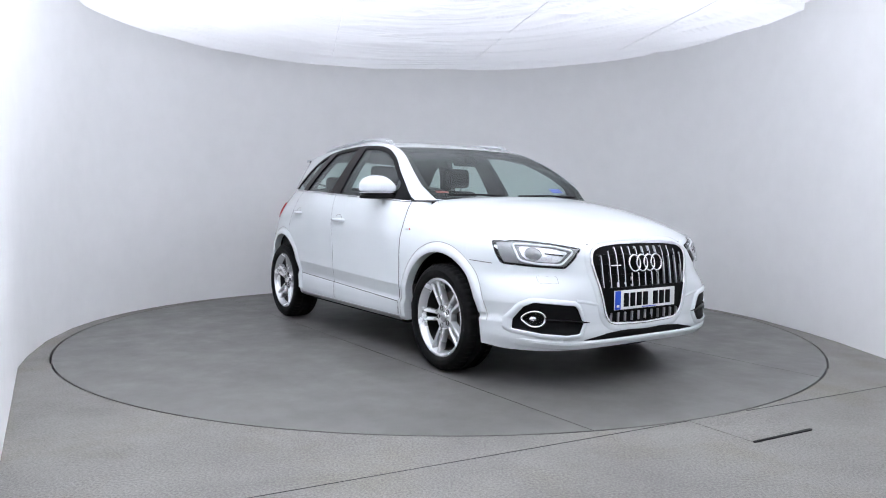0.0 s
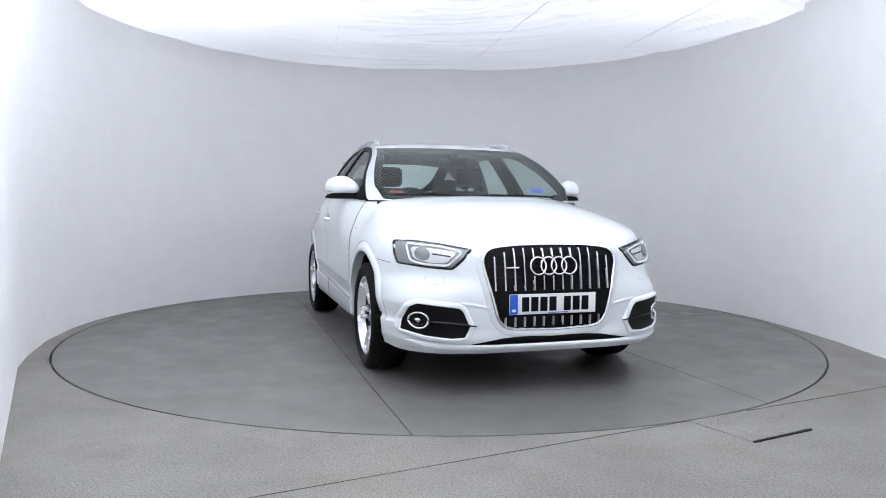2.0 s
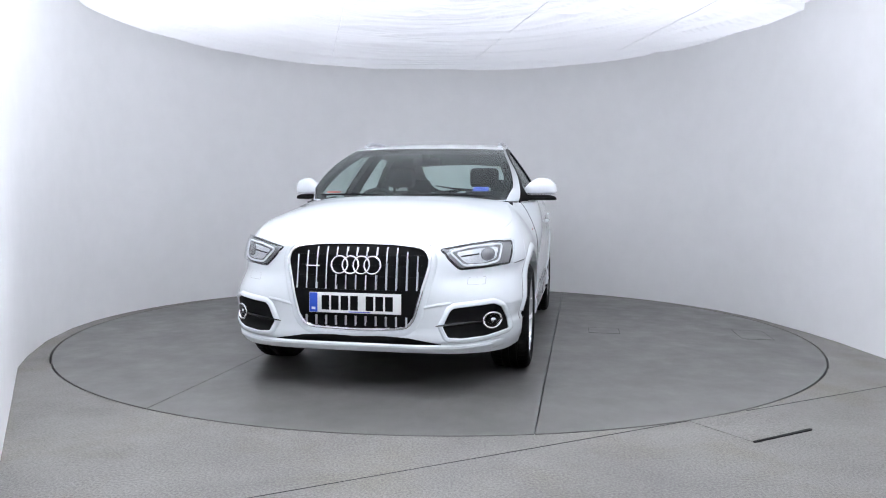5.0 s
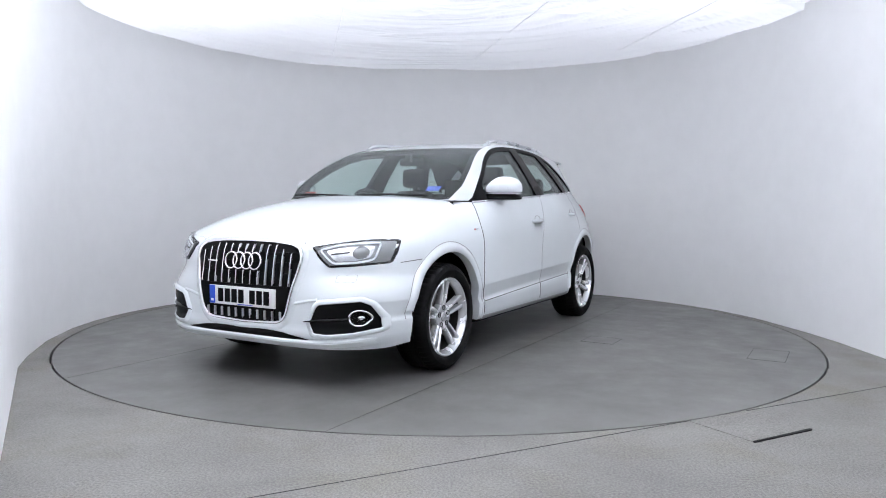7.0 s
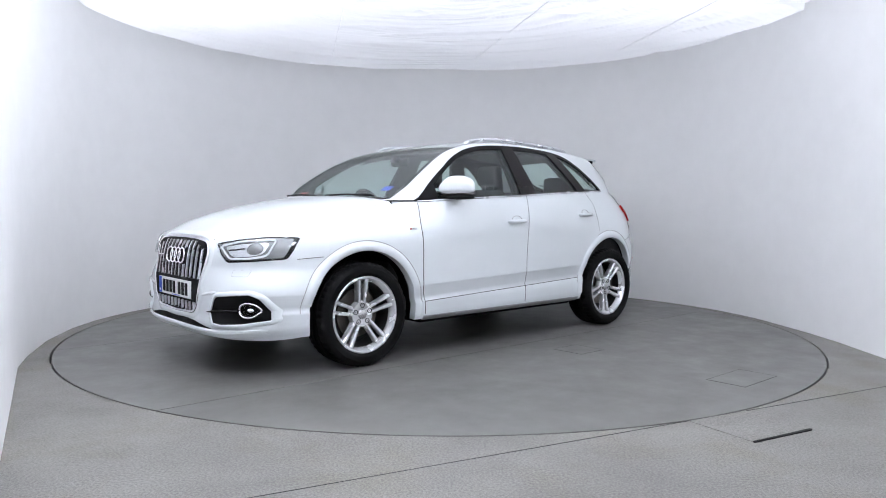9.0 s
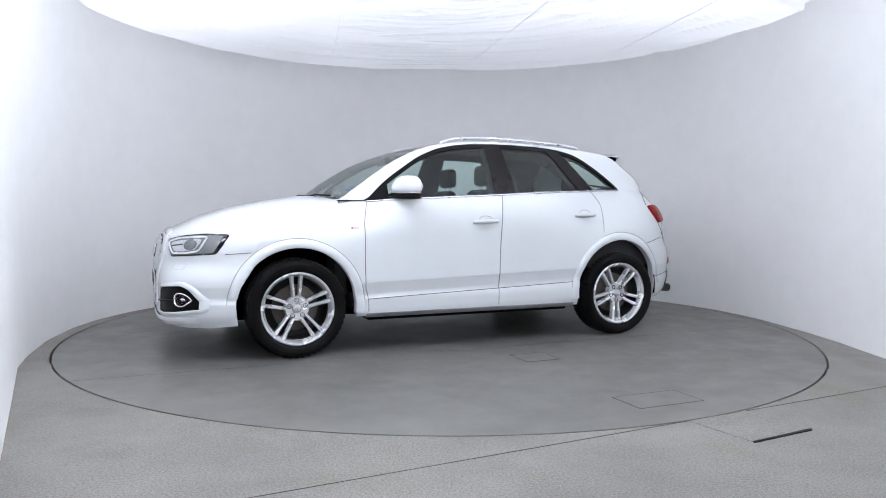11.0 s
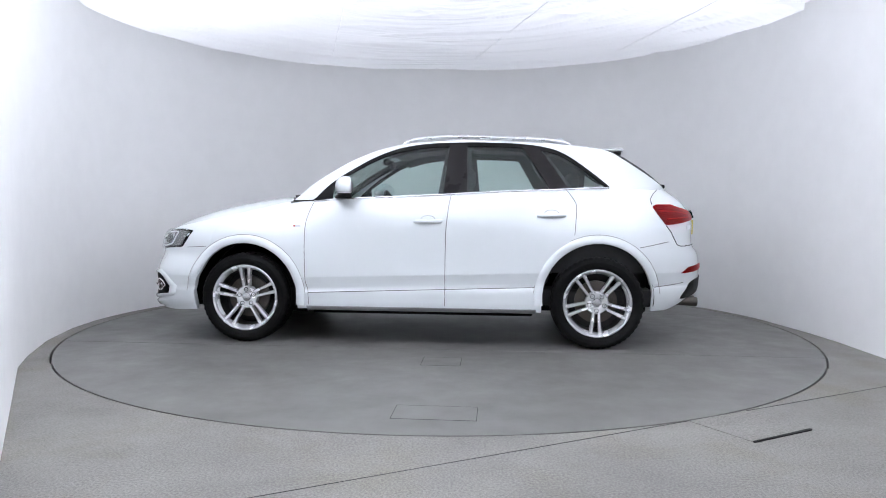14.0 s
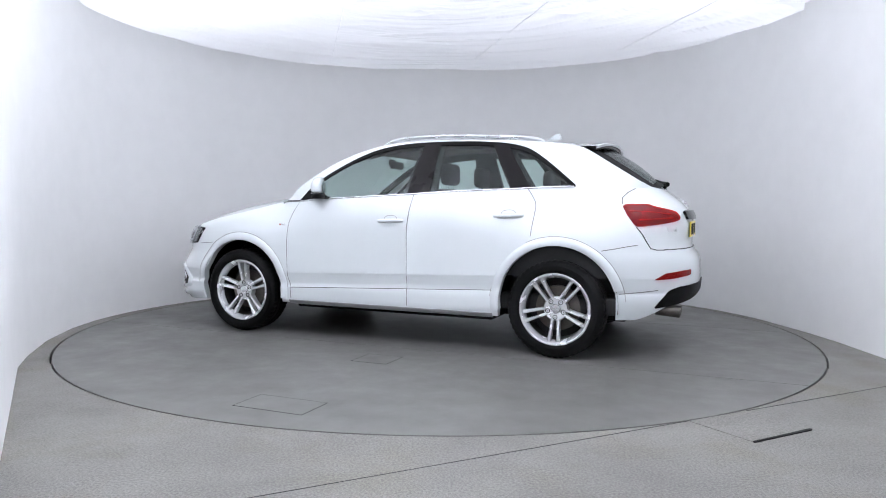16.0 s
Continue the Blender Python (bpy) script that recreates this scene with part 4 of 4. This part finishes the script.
    def housing(lo, hi, inset):
        """Closed sections of the mirror housing between two heights."""
        out = []
        for i in range(19):
            u = -math.cos(math.pi * i / 18)
            c = max(0.015, (1 - abs(u) ** (4.0 if u > 0 else 3.0)) ** 0.5 if abs(u) < 1 else 0.0)
            top = hi - (0.034 * sm((-u - 0.1) / 0.9) + 0.014 * sm((u - 0.2) / 0.8)) * (hi > 0)
            line = []
            for k in range(28):
                a = 2 * math.pi * k / 28
                ca, sa = math.cos(a), math.sin(a)
                fx = 0.070 * abs(ca) ** 0.75 if ca > 0 else -0.038 * abs(ca) ** 0.4
                mid = lo + (top - lo) * 0.30
                hz = mid + (top - mid) * abs(sa) ** 0.8 * c if sa > 0 else mid - (mid - lo) * abs(sa) ** 0.35 * (0.5 + 0.5 * c)
                line.append(Vector((cx + fx * c * inset - 0.048 * u, (cy + 0.118 * inset * u) * sign, cz + hz)))
            out.append(line)
        return Build().grid(out, closed=True)

    mirror = part("door_mirror", housing(-0.020, 0.098, 1.0), PAINT, car, "white door mirror with a black foot", sharp=60)
    part("mirror_strip", housing(-0.027, -0.018, 1.012), CHROME, mirror, "bright strip under the mirror shell")
    part("mirror_base", housing(-0.066, -0.026, 0.97), BLACK, mirror, "black underside")
    part("mirror_foot", Build().tube([Vector((0.60, 0.765 * sign, 1.085)), Vector((0.585, 0.80 * sign, 1.095)), Vector((0.56, 0.86 * sign, 1.105))], [0.038, 0.032, 0.026], 10), BLACK, mirror)
    glass_rows = [[Vector((cx - 0.0385 - 0.0400 * math.cos(a) * s, (cy + 0.098 * math.cos(a) * s) * sign, cz + 0.022 + 0.045 * math.sin(a) * s)) for a in [2 * math.pi * k / 24 for k in range(24)]] for s in (1.0, 0.5, 0.01)]
    part("mirror_glass", Build().grid(glass_rows, closed=True), CHROME, mirror, "mirror glass")
    # roof rail
    path = []
    for k in range(33):
        u = k / 32
        x = 0.15 - 1.27 * u
        lift = 0.026 * min(1.0, (min(u, 1 - u) / 0.12)) ** 0.5
        path.append(Vector((x, (edge_y(x) - 0.025 + 0.01 * lift) * sign, table(x, EDGE_Z) + 0.004 + lift * (1.0 - 0.25 * u))))
    rail = part("roof_rail", Build().tube(path, [0.012] + [0.0145] * 31 + [0.010], 10, flat=1.25), SATIN, car, "satin aluminium roof rail")

# ---- rear ----
def spoiler_point(u, q, drop=0.0):
    """u runs from the roof to the trailing edge, q from side to side."""
    half = 0.555 + 0.012 * u
    x = -1.27 - 0.235 * u - 0.045 * (1 - q * q) * u
    base = crown(max(x, -1.36), abs(q), 0.035).z + 0.003
    tip = 1.460 + 0.047 * (1 - abs(q) ** 2.4)
    return Vector((x, half * q, base + (tip - base) * sm(u) - drop))


SPAN = [math.sin(math.pi / 2 * (-1 + 2 * j / 28)) for j in range(29)]
rows = [[spoiler_point(k / 10, q) for q in SPAN] for k in range(11)]
rows.append([spoiler_point(1.0, q, 0.006) - Vector((0.006, 0, 0)) for q in SPAN])
rows.append([spoiler_point(1.0, q, 0.024) for q in SPAN])
part("roof_spoiler", Build().slab(rows, -0.006), PAINT, car, "white roof spoiler", sharp=60)
rows = [[spoiler_point(u, q * 0.955, d) for q in SPAN] for u, d in ((0.96, 0.016), (0.965, 0.028), (0.95, 0.040), (0.88, 0.050), (0.70, 0.048), (0.5, 0.045), (0.45, 0.012))]
part("spoiler_blade", Build().grid(rows), GLOSS, car, "gloss black spoiler underside")
fin = rounded([(-1.00, 0.0), (-1.085, 0.050), (-1.105, 0.048), (-1.125, 0.0)], 0.012)
b = Build()
b.prism(fin, -0.012, 0.012, pose(0, 0, 1.555, 90, 0, 0), 0.004)
part("roof_aerial", b, PAINT, car, "white fin aerial")

TAIL_LIGHT = rounded([(flank_y(-1.70, 1.045), 1.045), (flank_y(-1.86, 1.046), 1.046), (0.58, 1.030), (0.44, 0.995), (0.42, 0.955), (0.46, 0.935), (0.62, 0.912), (flank_y(-1.80, 0.897), 0.897), (flank_y(-1.745, 0.97), 0.97)], 0.02)
for side in (1, -1):
    lamp = part("tail_light", inlay(on_rear, TAIL_LIGHT, 0.002, 0.03, flip=side), RED_BODY, car, "red tail light", sharp=50)
    for dz in (-0.03, 0.03):
        part("light_bar", bead(on_rear, [(0.70, 0.972 + dz), (0.62, 0.972 + dz * 0.8), (0.50, 0.968 + dz * 0.4)], 0.004, 0.006, side, False), RED, lamp)
    part("lamp_reflector", inlay(on_rear, [(0.63 + 0.045 * math.cos(a), 0.985 + 0.034 * math.sin(a)) for a in [2 * math.pi * j / 20 for j in range(20)]], 0.004, 0.01, flip=side), RED_BODY, lamp)
    part("lens", inlay(on_rear, scaled(TAIL_LIGHT, 0.985), 0.014, 0.0, flip=side), RED_LENS, lamp, "red lens")
    refl = rounded([(0.705, 0.545), (0.60, 0.550), (0.40, 0.570), (0.395, 0.605), (0.50, 0.602), (0.64, 0.590)], 0.012)
    r = part("rear_reflector", inlay(on_rear, refl, 0.003, 0.02, flip=side), RED_BODY, car, "red bumper reflector")
    part("lens", inlay(on_rear, scaled(refl, 0.96), 0.008, 0.0, flip=side), RED_LENS, r)
    # lines of the bumper joint and tailgate
    low = flank_y(-1.805, 0.897)
    pts = [(0.60, 0.742), (0.655, 0.744), (0.685, 0.755), (0.69 + (low - 0.69) * 0.3, 0.80), (0.69 + (low - 0.69) * 0.65, 0.85), (low, 0.897)]
    part("tailgate_gap", bead(on_rear, pts, 0.0010, 0.0035, side, False, 6), GAP, car)
    pts = [(flank_y(-1.705, 1.05), 1.05), (flank_y(-1.70, 1.09), 1.09), (flank_y(-1.73, 1.13), 1.13), (flank_y(-1.77, 1.158), 1.158)]
    part("tailgate_gap", bead(on_rear, pts, 0.0010, 0.003, side, False, 6), GAP, car)
    pts = [on_flank(x, z, 0.0010) for x, z in ((-1.60, 0.738), (-1.68, 0.752), (-1.76, 0.768), (-1.82, 0.778))]
    part("bumper_gap", Build().tube([Vector((p.x, p.y * side, p.z)) for p in pts], 0.0026, 6), JOINT, car)
    pts = [on_flank(x, z, 0.0010) for x, z in ((-1.715, 0.452), (-1.78, 0.458), (-1.86, 0.466), (-1.95, 0.476))]
    part("bumper_gap", Build().tube([Vector((p.x, p.y * side, p.z)) for p in pts], 0.0026, 6), JOINT, car)
    # front bumper joints
    pts = [on_flank(x, z, 0.0010) for x, z in ((1.60, 0.715), (1.68, 0.71), (1.76, 0.704))]
    part("bumper_gap", Build().tube([Vector((p.x, p.y * side, p.z)) for p in pts], 0.0022, 6), JOINT, car)
    # tail pipes
    for dy in (0.0, 0.085):
        b = Build().lathe([(0.028, 0.0), (0.034, 0.0), (0.036, 0.01), (0.036, 0.16), (0.030, 0.16), (0.028, 0.0)], 24)
        if side > 0:
            part("tail_pipe", b, STEEL, car, "dull steel tail pipe", m=pose(-2.085, 0.46 + dy, 0.318, 0, 86, 0))
part("tailgate_gap", bead(on_rear, [(0.60 - 1.2 * k / 14, 0.745) for k in range(15)], 0.0010, 0.004, 1, False, 6), GAP, car)
DIFF = [(0.0, 0.50), (0.30, 0.502), (0.52, 0.495), (0.60, 0.475), (0.655, 0.41), (0.680, 0.352), (0.62, 0.365), (0.50, 0.412), (0.0, 0.428)]
DIFF = rounded(DIFF + [(-y, z) for y, z in DIFF[-2:0:-1]], 0.02)
part("rear_diffuser", inlay(on_rear, DIFF, 0.006, 0.03, rings=20), BLACK, car, "black rear bumper insert", sharp=50)
part("tailgate_badge", bead(on_rear, [(0.0 + 0.09 * math.cos(a), 1.06 + 0.03 * math.sin(a)) for a in [2 * math.pi * j / 24 for j in range(24)]], 0.012, 0.006), CHROME, car, "chrome tailgate badge")
part("model_badge", inlay(on_rear, rounded([(0.48, 0.895), (0.56, 0.895), (0.56, 0.865), (0.48, 0.865)], 0.004), 0.004, 0.0), SATIN, car, "small chrome model badge")
part("plate_light_bar", inlay(on_rear, rounded([(-0.33, 1.0), (0.33, 1.0), (0.31, 0.945), (-0.31, 0.945)], 0.012), 0.018, 0.02), GLOSS, car, "dark grip strip over the plate")
plate("rear_plate", (rear_x(0.2, 0.87) - 0.003, 0.0, 0.875), 180, PLATE_YELLOW, "yellow rear number plate", False)
wp = [Vector((-1.905, 0.0, 1.185)), Vector((-1.93, 0.02, 1.20)), Vector((-1.86, -0.2, 1.225)), Vector((-1.80, -0.36, 1.25))]
part("rear_wiper", Build().tube(wp, [0.022, 0.018, 0.009, 0.005], 8), BLACK, car, "black rear wiper")

# ---- wheels ----
def wheel(m):
    """A wheel about its hub; its outer face looks along +y."""
    turn = pose(0, 0, 0, -90, 0, 0)
    b = Build().lathe([(0.222, -0.10), (0.236, -0.105), (0.238, 0.082), (0.246, 0.092), (0.247, 0.100), (0.241, 0.104), (0.232, 0.101), (0.222, 0.078), (0.214, 0.060), (0.212, 0.0), (0.216, -0.09), (0.222, -0.10)], 72, turn)
    w = part("wheel", b, ALLOY, car, "silver alloy wheel with five twin spokes", m=m, sharp=40)
    n, rows = 150, []
    prof = [(0.238, -0.105, 0), (0.252, -0.115, 0), (0.290, -0.124, 0), (0.315, -0.112, 0), (0.327, -0.098, 1), (0.334, -0.085, 1), (0.335, -0.052, 1), (0.326, -0.050, 0), (0.326, -0.042, 0), (0.336, -0.040, 0), (0.336, -0.006, 0), (0.327, -0.004, 0), (0.327, 0.004, 0), (0.336, 0.006, 0), (0.336, 0.040, 0), (0.326, 0.042, 0), (0.326, 0.050, 0), (0.335, 0.052, 1), (0.333, 0.085, 1), (0.326, 0.098, 1), (0.314, 0.109, 0), (0.300, 0.113, 0), (0.296, 0.116, 0), (0.270, 0.116, 0), (0.258, 0.111, 0), (0.249, 0.100, 0), (0.242, 0.090, 0)]
    for r, h, cut in prof:
        rows.append([((r - (0.006 if cut and k % 3 == 0 else 0)) * math.cos(2 * math.pi * k / n), (r - (0.006 if cut and k % 3 == 0 else 0)) * math.sin(2 * math.pi * k / n), h) for k in range(n)])
    part("tyre", Build().grid(rows, closed=True, m=turn), RUBBER, w, "black rubber tyre with block tread", sharp=30)
    for k in range(5):
        for sgn in (1, -1):
            # each spoke runs straight from the hub to the rim, its pair nearly parallel
            sec = []
            for u in [j / 7 for j in range(8)]:
                r = 0.052 + 0.178 * u
                off = sgn * (0.0175 + 0.0155 * u)
                half = 0.0115 - 0.002 * math.sin(math.pi * u) + 0.003 * u * u
                top = 0.074 + 0.014 * u - 0.014 * (1 - u) ** 2
                sec.append([Vector((r, off - half, top - 0.045)), Vector((r, off - half, top - 0.008)), Vector((r, off - half * 0.55, top)), Vector((r, off + half * 0.55, top)), Vector((r, off + half, top - 0.008)), Vector((r, off + half, top - 0.045))])
            b = Build().grid(sec, closed=True, m=turn @ pose(0, 0, 0, 0, 0, 72 * k))
            part("spoke", b, ALLOY, w, sharp=30)
    b = Build().lathe([(0.084, 0.020), (0.086, 0.050), (0.078, 0.064), (0.050, 0.066), (0.034, 0.060), (0.033, 0.050)], 40, turn)
    part("hub", b, ALLOY, w, sharp=40)
    b = Build().lathe([(0.033, 0.045), (0.033, 0.064), (0.029, 0.069), (0.018, 0.0705), (0.0005, 0.071)], 32, turn)
    part("hub_cap", b, SATIN, w, "grey hub cap")
    for k in range(5):
        a = radians(72 * k)
        hub_at = turn @ pose(0.057 * math.cos(a), 0.057 * math.sin(a), 0)
        part("bolt_well", Build().lathe([(0.0165, 0.055), (0.0165, 0.0685), (0.0125, 0.0685), (0.011, 0.058), (0.0005, 0.057)], 16, hub_at), INK, w)
        part("wheel_bolt", Build().lathe([(0.0065, 0.05), (0.0065, 0.064), (0.005, 0.0655), (0.0005, 0.0655)], 6, hub_at), INK, w)
    part("brake_disc", Build().lathe([(0.055, 0.0), (0.155, 0.0), (0.156, -0.022), (0.055, -0.022)], 48, turn), STEEL, w, "steel brake disc")
    part("barrel", Build().lathe([(0.212, 0.055), (0.207, 0.0), (0.206, -0.06), (0.10, -0.075), (0.0005, -0.075)], 48, turn), ALLOY_DARK, w, "dark inside of the wheel")
    return w


def caliper(w, a):
    b = Build()
    rows = []
    for k in range(9):
        t = radians(a - 28 + 56 * k / 8)
        rows.append([Vector((r * math.cos(t), h, r * math.sin(t))) for r, h in ((0.10, -0.03), (0.175, -0.03), (0.178, 0.02), (0.165, 0.032), (0.11, 0.03), (0.10, 0.018))])
    b.grid(rows, closed=True)
    part("brake_caliper", b, STEEL, w, "grey brake caliper")


first_wheel = wheel(pose(WB, 0.785, HUB_Z + 0.013, 0, 0, 0))
WHEEL_Y = 0.785
spin = {(1, 1): -88.0, (-1, 1): 88.0, (1, -1): -70.0, (-1, -1): -100.0}
first_wheel.matrix_basis = pose(WB, WHEEL_Y, HUB_Z + 0.013, 0, spin[(1, 1)], 0)
for ax, sd in ((-1, 1), (1, -1), (-1, -1)):
    copy_thing(first_wheel, pose(WB * ax, WHEEL_Y * sd, HUB_Z + 0.013, 0, 0, 0 if sd > 0 else 180) @ pose(0, 0, 0, 0, spin[(ax, sd)], 0))

# ---- underside and cabin ----
b = Build().box(-1.72, 1.90, -0.50, 0.50, 0.22, 0.30, 0.02).box(-0.84, 0.80, -0.82, 0.82, 0.222, 0.30, 0.015).box(-1.95, -1.70, -0.52, 0.52, 0.33, 0.40, 0.02).box(1.72, 1.95, -0.60, 0.60, 0.235, 0.27, 0.02)
part("underbody", b, BLACK, car, "black underbody tray")
rows = []
for k in range(50):
    x = 0.93 - (0.93 + 1.75) * k / 49
    top = belt(x) - 0.012
    rows.append([Vector((x, flank_y(x, z) - 0.05 - 0.02 * sm((top - z) / 0.1), z)) for z in [0.55 + (top - 0.55) * j / 6 for j in range(7)]])
b = Build().grid(rows)
b.grid([[r[-1] for r in rows], [Vector((r[-1].x, r[-1].y + 0.045, r[-1].z)) for r in rows]])
b.mirror()
part("door_lining", b, CABIN, car, "dark door lining")
b = Build().box(-1.75, 0.9, -0.78, 0.78, 0.30, 0.42, 0.02).box(-1.70, -1.15, -0.60, 0.60, 0.42, 0.85, 0.02).box(0.93, 1.02, -0.75, 0.75, 0.4, 1.0, 0.01)
part("cabin_floor", b, CABIN, car, "dark cabin floor")
xs = [0.30 - k * (0.30 + 1.40) / 30 for k in range(31)]
b = Build().grid([[crown(x, 1 - k / 10, 0.014 + 0.021 * sm((0.27 - x) / 0.5)) - Vector((0, 0.01, 0.035)) for k in range(11)] for x in xs]).mirror()
part("roof_lining", b, LINING, car, "grey roof lining")
rows = []
for y in [-0.74 + 1.48 * k / 16 for k in range(17)]:
    rows.append([Vector((x, y, z)) for x, z in ((0.93, 0.60), (0.985, 1.055), (0.80, 1.075 + 0.012 * math.cos(y * 4)), (0.62, 1.06), (0.50, 1.01), (0.46, 0.93), (0.52, 0.78), (0.58, 0.55))])
dash = part("dashboard", Build().grid(rows), CABIN, car, "dark dashboard", sharp=60)
part("instrument_hood", Build().box(0.46, 0.68, -0.54, -0.22, 1.02, 1.10, 0.03), CABIN, dash)
part("centre_screen", Build().box(0.50, 0.52, -0.10, 0.10, 1.0, 1.09, 0.008), GLOSS, dash)
part("scuttle", Build().slab([[crown(x, abs(q), 0.014).copy() * 1.0 if q >= 0 else Vector((x, -crown(x, -q, 0.014).y, crown(x, -q, 0.014).z)) for q in [0.93 - 0.93 * k / 8 for k in range(17)]] for x in (1.06, 1.0, 0.955)], 0.004), BLACK, car, "black windscreen scuttle")
ringp = [Vector((0.185 * math.cos(a), 0.185 * math.sin(a), 0)) for a in [2 * math.pi * k / 40 for k in range(40)]]
b = Build()
b.tube(ringp, 0.016, 10, True)
b.box(-0.17, 0.17, -0.02, 0.02, -0.02, 0.0, 0.006)
b.box(-0.06, 0.06, -0.17, 0.06, -0.035, 0.01, 0.015)
part("steering_wheel", b, CABIN, car, "black steering wheel", m=pose(0.36, -0.37, 0.985, 0, -66, 0) @ pose(0, 0, 0, 0, 0, 90))


def seat(x, y, wide, name, heads, lean=14.0, head_z=0.0):
    b = Build().box(-0.05, 0.45, -wide / 2, wide / 2, 0.42, 0.60, 0.06)
    s = part(name, b, SEAT, car, "dark cloth seat", m=pose(x, y, 0))
    rows = []
    for k in range(11):
        v = k / 10
        w = wide / 2 * (1.0 - 0.28 * sm((v - 0.55) / 0.45))
        xx = -0.02 - 0.62 * v * math.tan(radians(lean)) * 1.0
        t = 0.075 - 0.02 * v
        zz = 0.52 + 0.62 * v
        line = []
        for j in range(20):
            a = 2 * math.pi * j / 20
            ca, sa = math.cos(a), math.sin(a)
            line.append(Vector((xx + t * math.copysign(abs(ca) ** 0.6, ca), w * math.copysign(abs(sa) ** 0.5, sa), zz + (0.0 if v < 1 else 0.0))))
        rows.append(line)
    rows.append([Vector((p.x * 0.5 + rows[-1][5].x * 0.5, p.y * 0.8, p.z + 0.022)) for p in rows[-1]])
    b = Build().grid(rows, closed=True)
    b.f.append(tuple(len(b.v) - 20 + j for j in range(20)))
    part("backrest", b, SEAT, s, sharp=70)
    for hy in heads:
        hx = -0.02 - 0.62 * math.tan(radians(lean)) - 0.03
        h = part("headrest", Build().box(hx - 0.045, hx + 0.045, hy - 0.125, hy + 0.125, 1.19 + head_z, 1.36 + head_z, 0.04), SEAT, s)
        for d in (-0.05, 0.05):
            part("headrest_post", Build().tube([Vector((hx, hy + d, 1.13)), Vector((hx, hy + d, 1.21 + head_z))], 0.006, 6), CHROME, h)
    return s


seat(-0.12, -0.37, 0.50, "driver_seat", [0.0])
seat(-0.12, 0.37, 0.50, "passenger_seat", [0.0])
seat(-0.92, 0.0, 1.24, "rear_bench", [-0.40, 0.40], 16.0, -0.07)
b = Build().box(-0.018, 0.018, -0.11, 0.11, -0.032, 0.032, 0.016)
part("interior_mirror", b, BLACK, car, "black interior mirror", m=pose(0.33, 0.0, 1.375))
part("mirror_stalk", Build().box(0.35, 0.40, -0.03, 0.03, 1.37, 1.43, 0.015), BLACK, car)
part("windscreen_sticker", Build().box(-0.001, 0.001, -0.055, 0.055, -0.03, 0.03, 0.0005), STICKER_BLUE, car, "blue paper sticker inside the screen", m=pose(0.84, 0.50, 1.150, 0, -58, 0))
part("windscreen_label", Build().box(-0.001, 0.001, -0.05, 0.05, -0.012, 0.012, 0.0005), RED, car, "small red and white label", m=pose(0.87, -0.58, 1.125, 0, -58, 0))
for y0, y1, x_end in ((0.55, -0.02, 1.02), (-0.12, -0.62, 1.0)):
    part("wiper", Build().tube([Vector((1.00, y0, 1.098)), Vector((1.035, (y0 + y1) / 2, 1.108)), Vector((x_end, y1, 1.102))], 0.007, 6), BLACK, car, "black wiper arm")


# ---- movement ----
TURN = [(0.0, -56.60), (0.5, -59.54), (1.0, -63.82), (1.5, -68.40), (2.0, -73.08), (2.5, -77.74), (3.0, -82.40), (3.5, -87.08), (4.0, -91.80), (5.0, -101.1), (6.0, -110.5), (7.0, -119.92), (8.0, -129.25), (9.0, -138.58), (10.0, -147.9), (11.0, -157.15), (12.0, -166.45), (13.0, -175.70), (14.0, -184.90), (15.0, -194.05), (16.0, -203.15)]
OFF_X, OFF_Y = 0.077, -0.018


def motions():
    walk(turntable, [(t, pose(CENTRE.x, CENTRE.y, 0, 0, 0, a)) for t, a in TURN])
    walk(car, [(t, pose(0, 0, 0, 0, 0, a) @ pose(OFF_X, OFF_Y, 0)) for t, a in TURN])


motions()
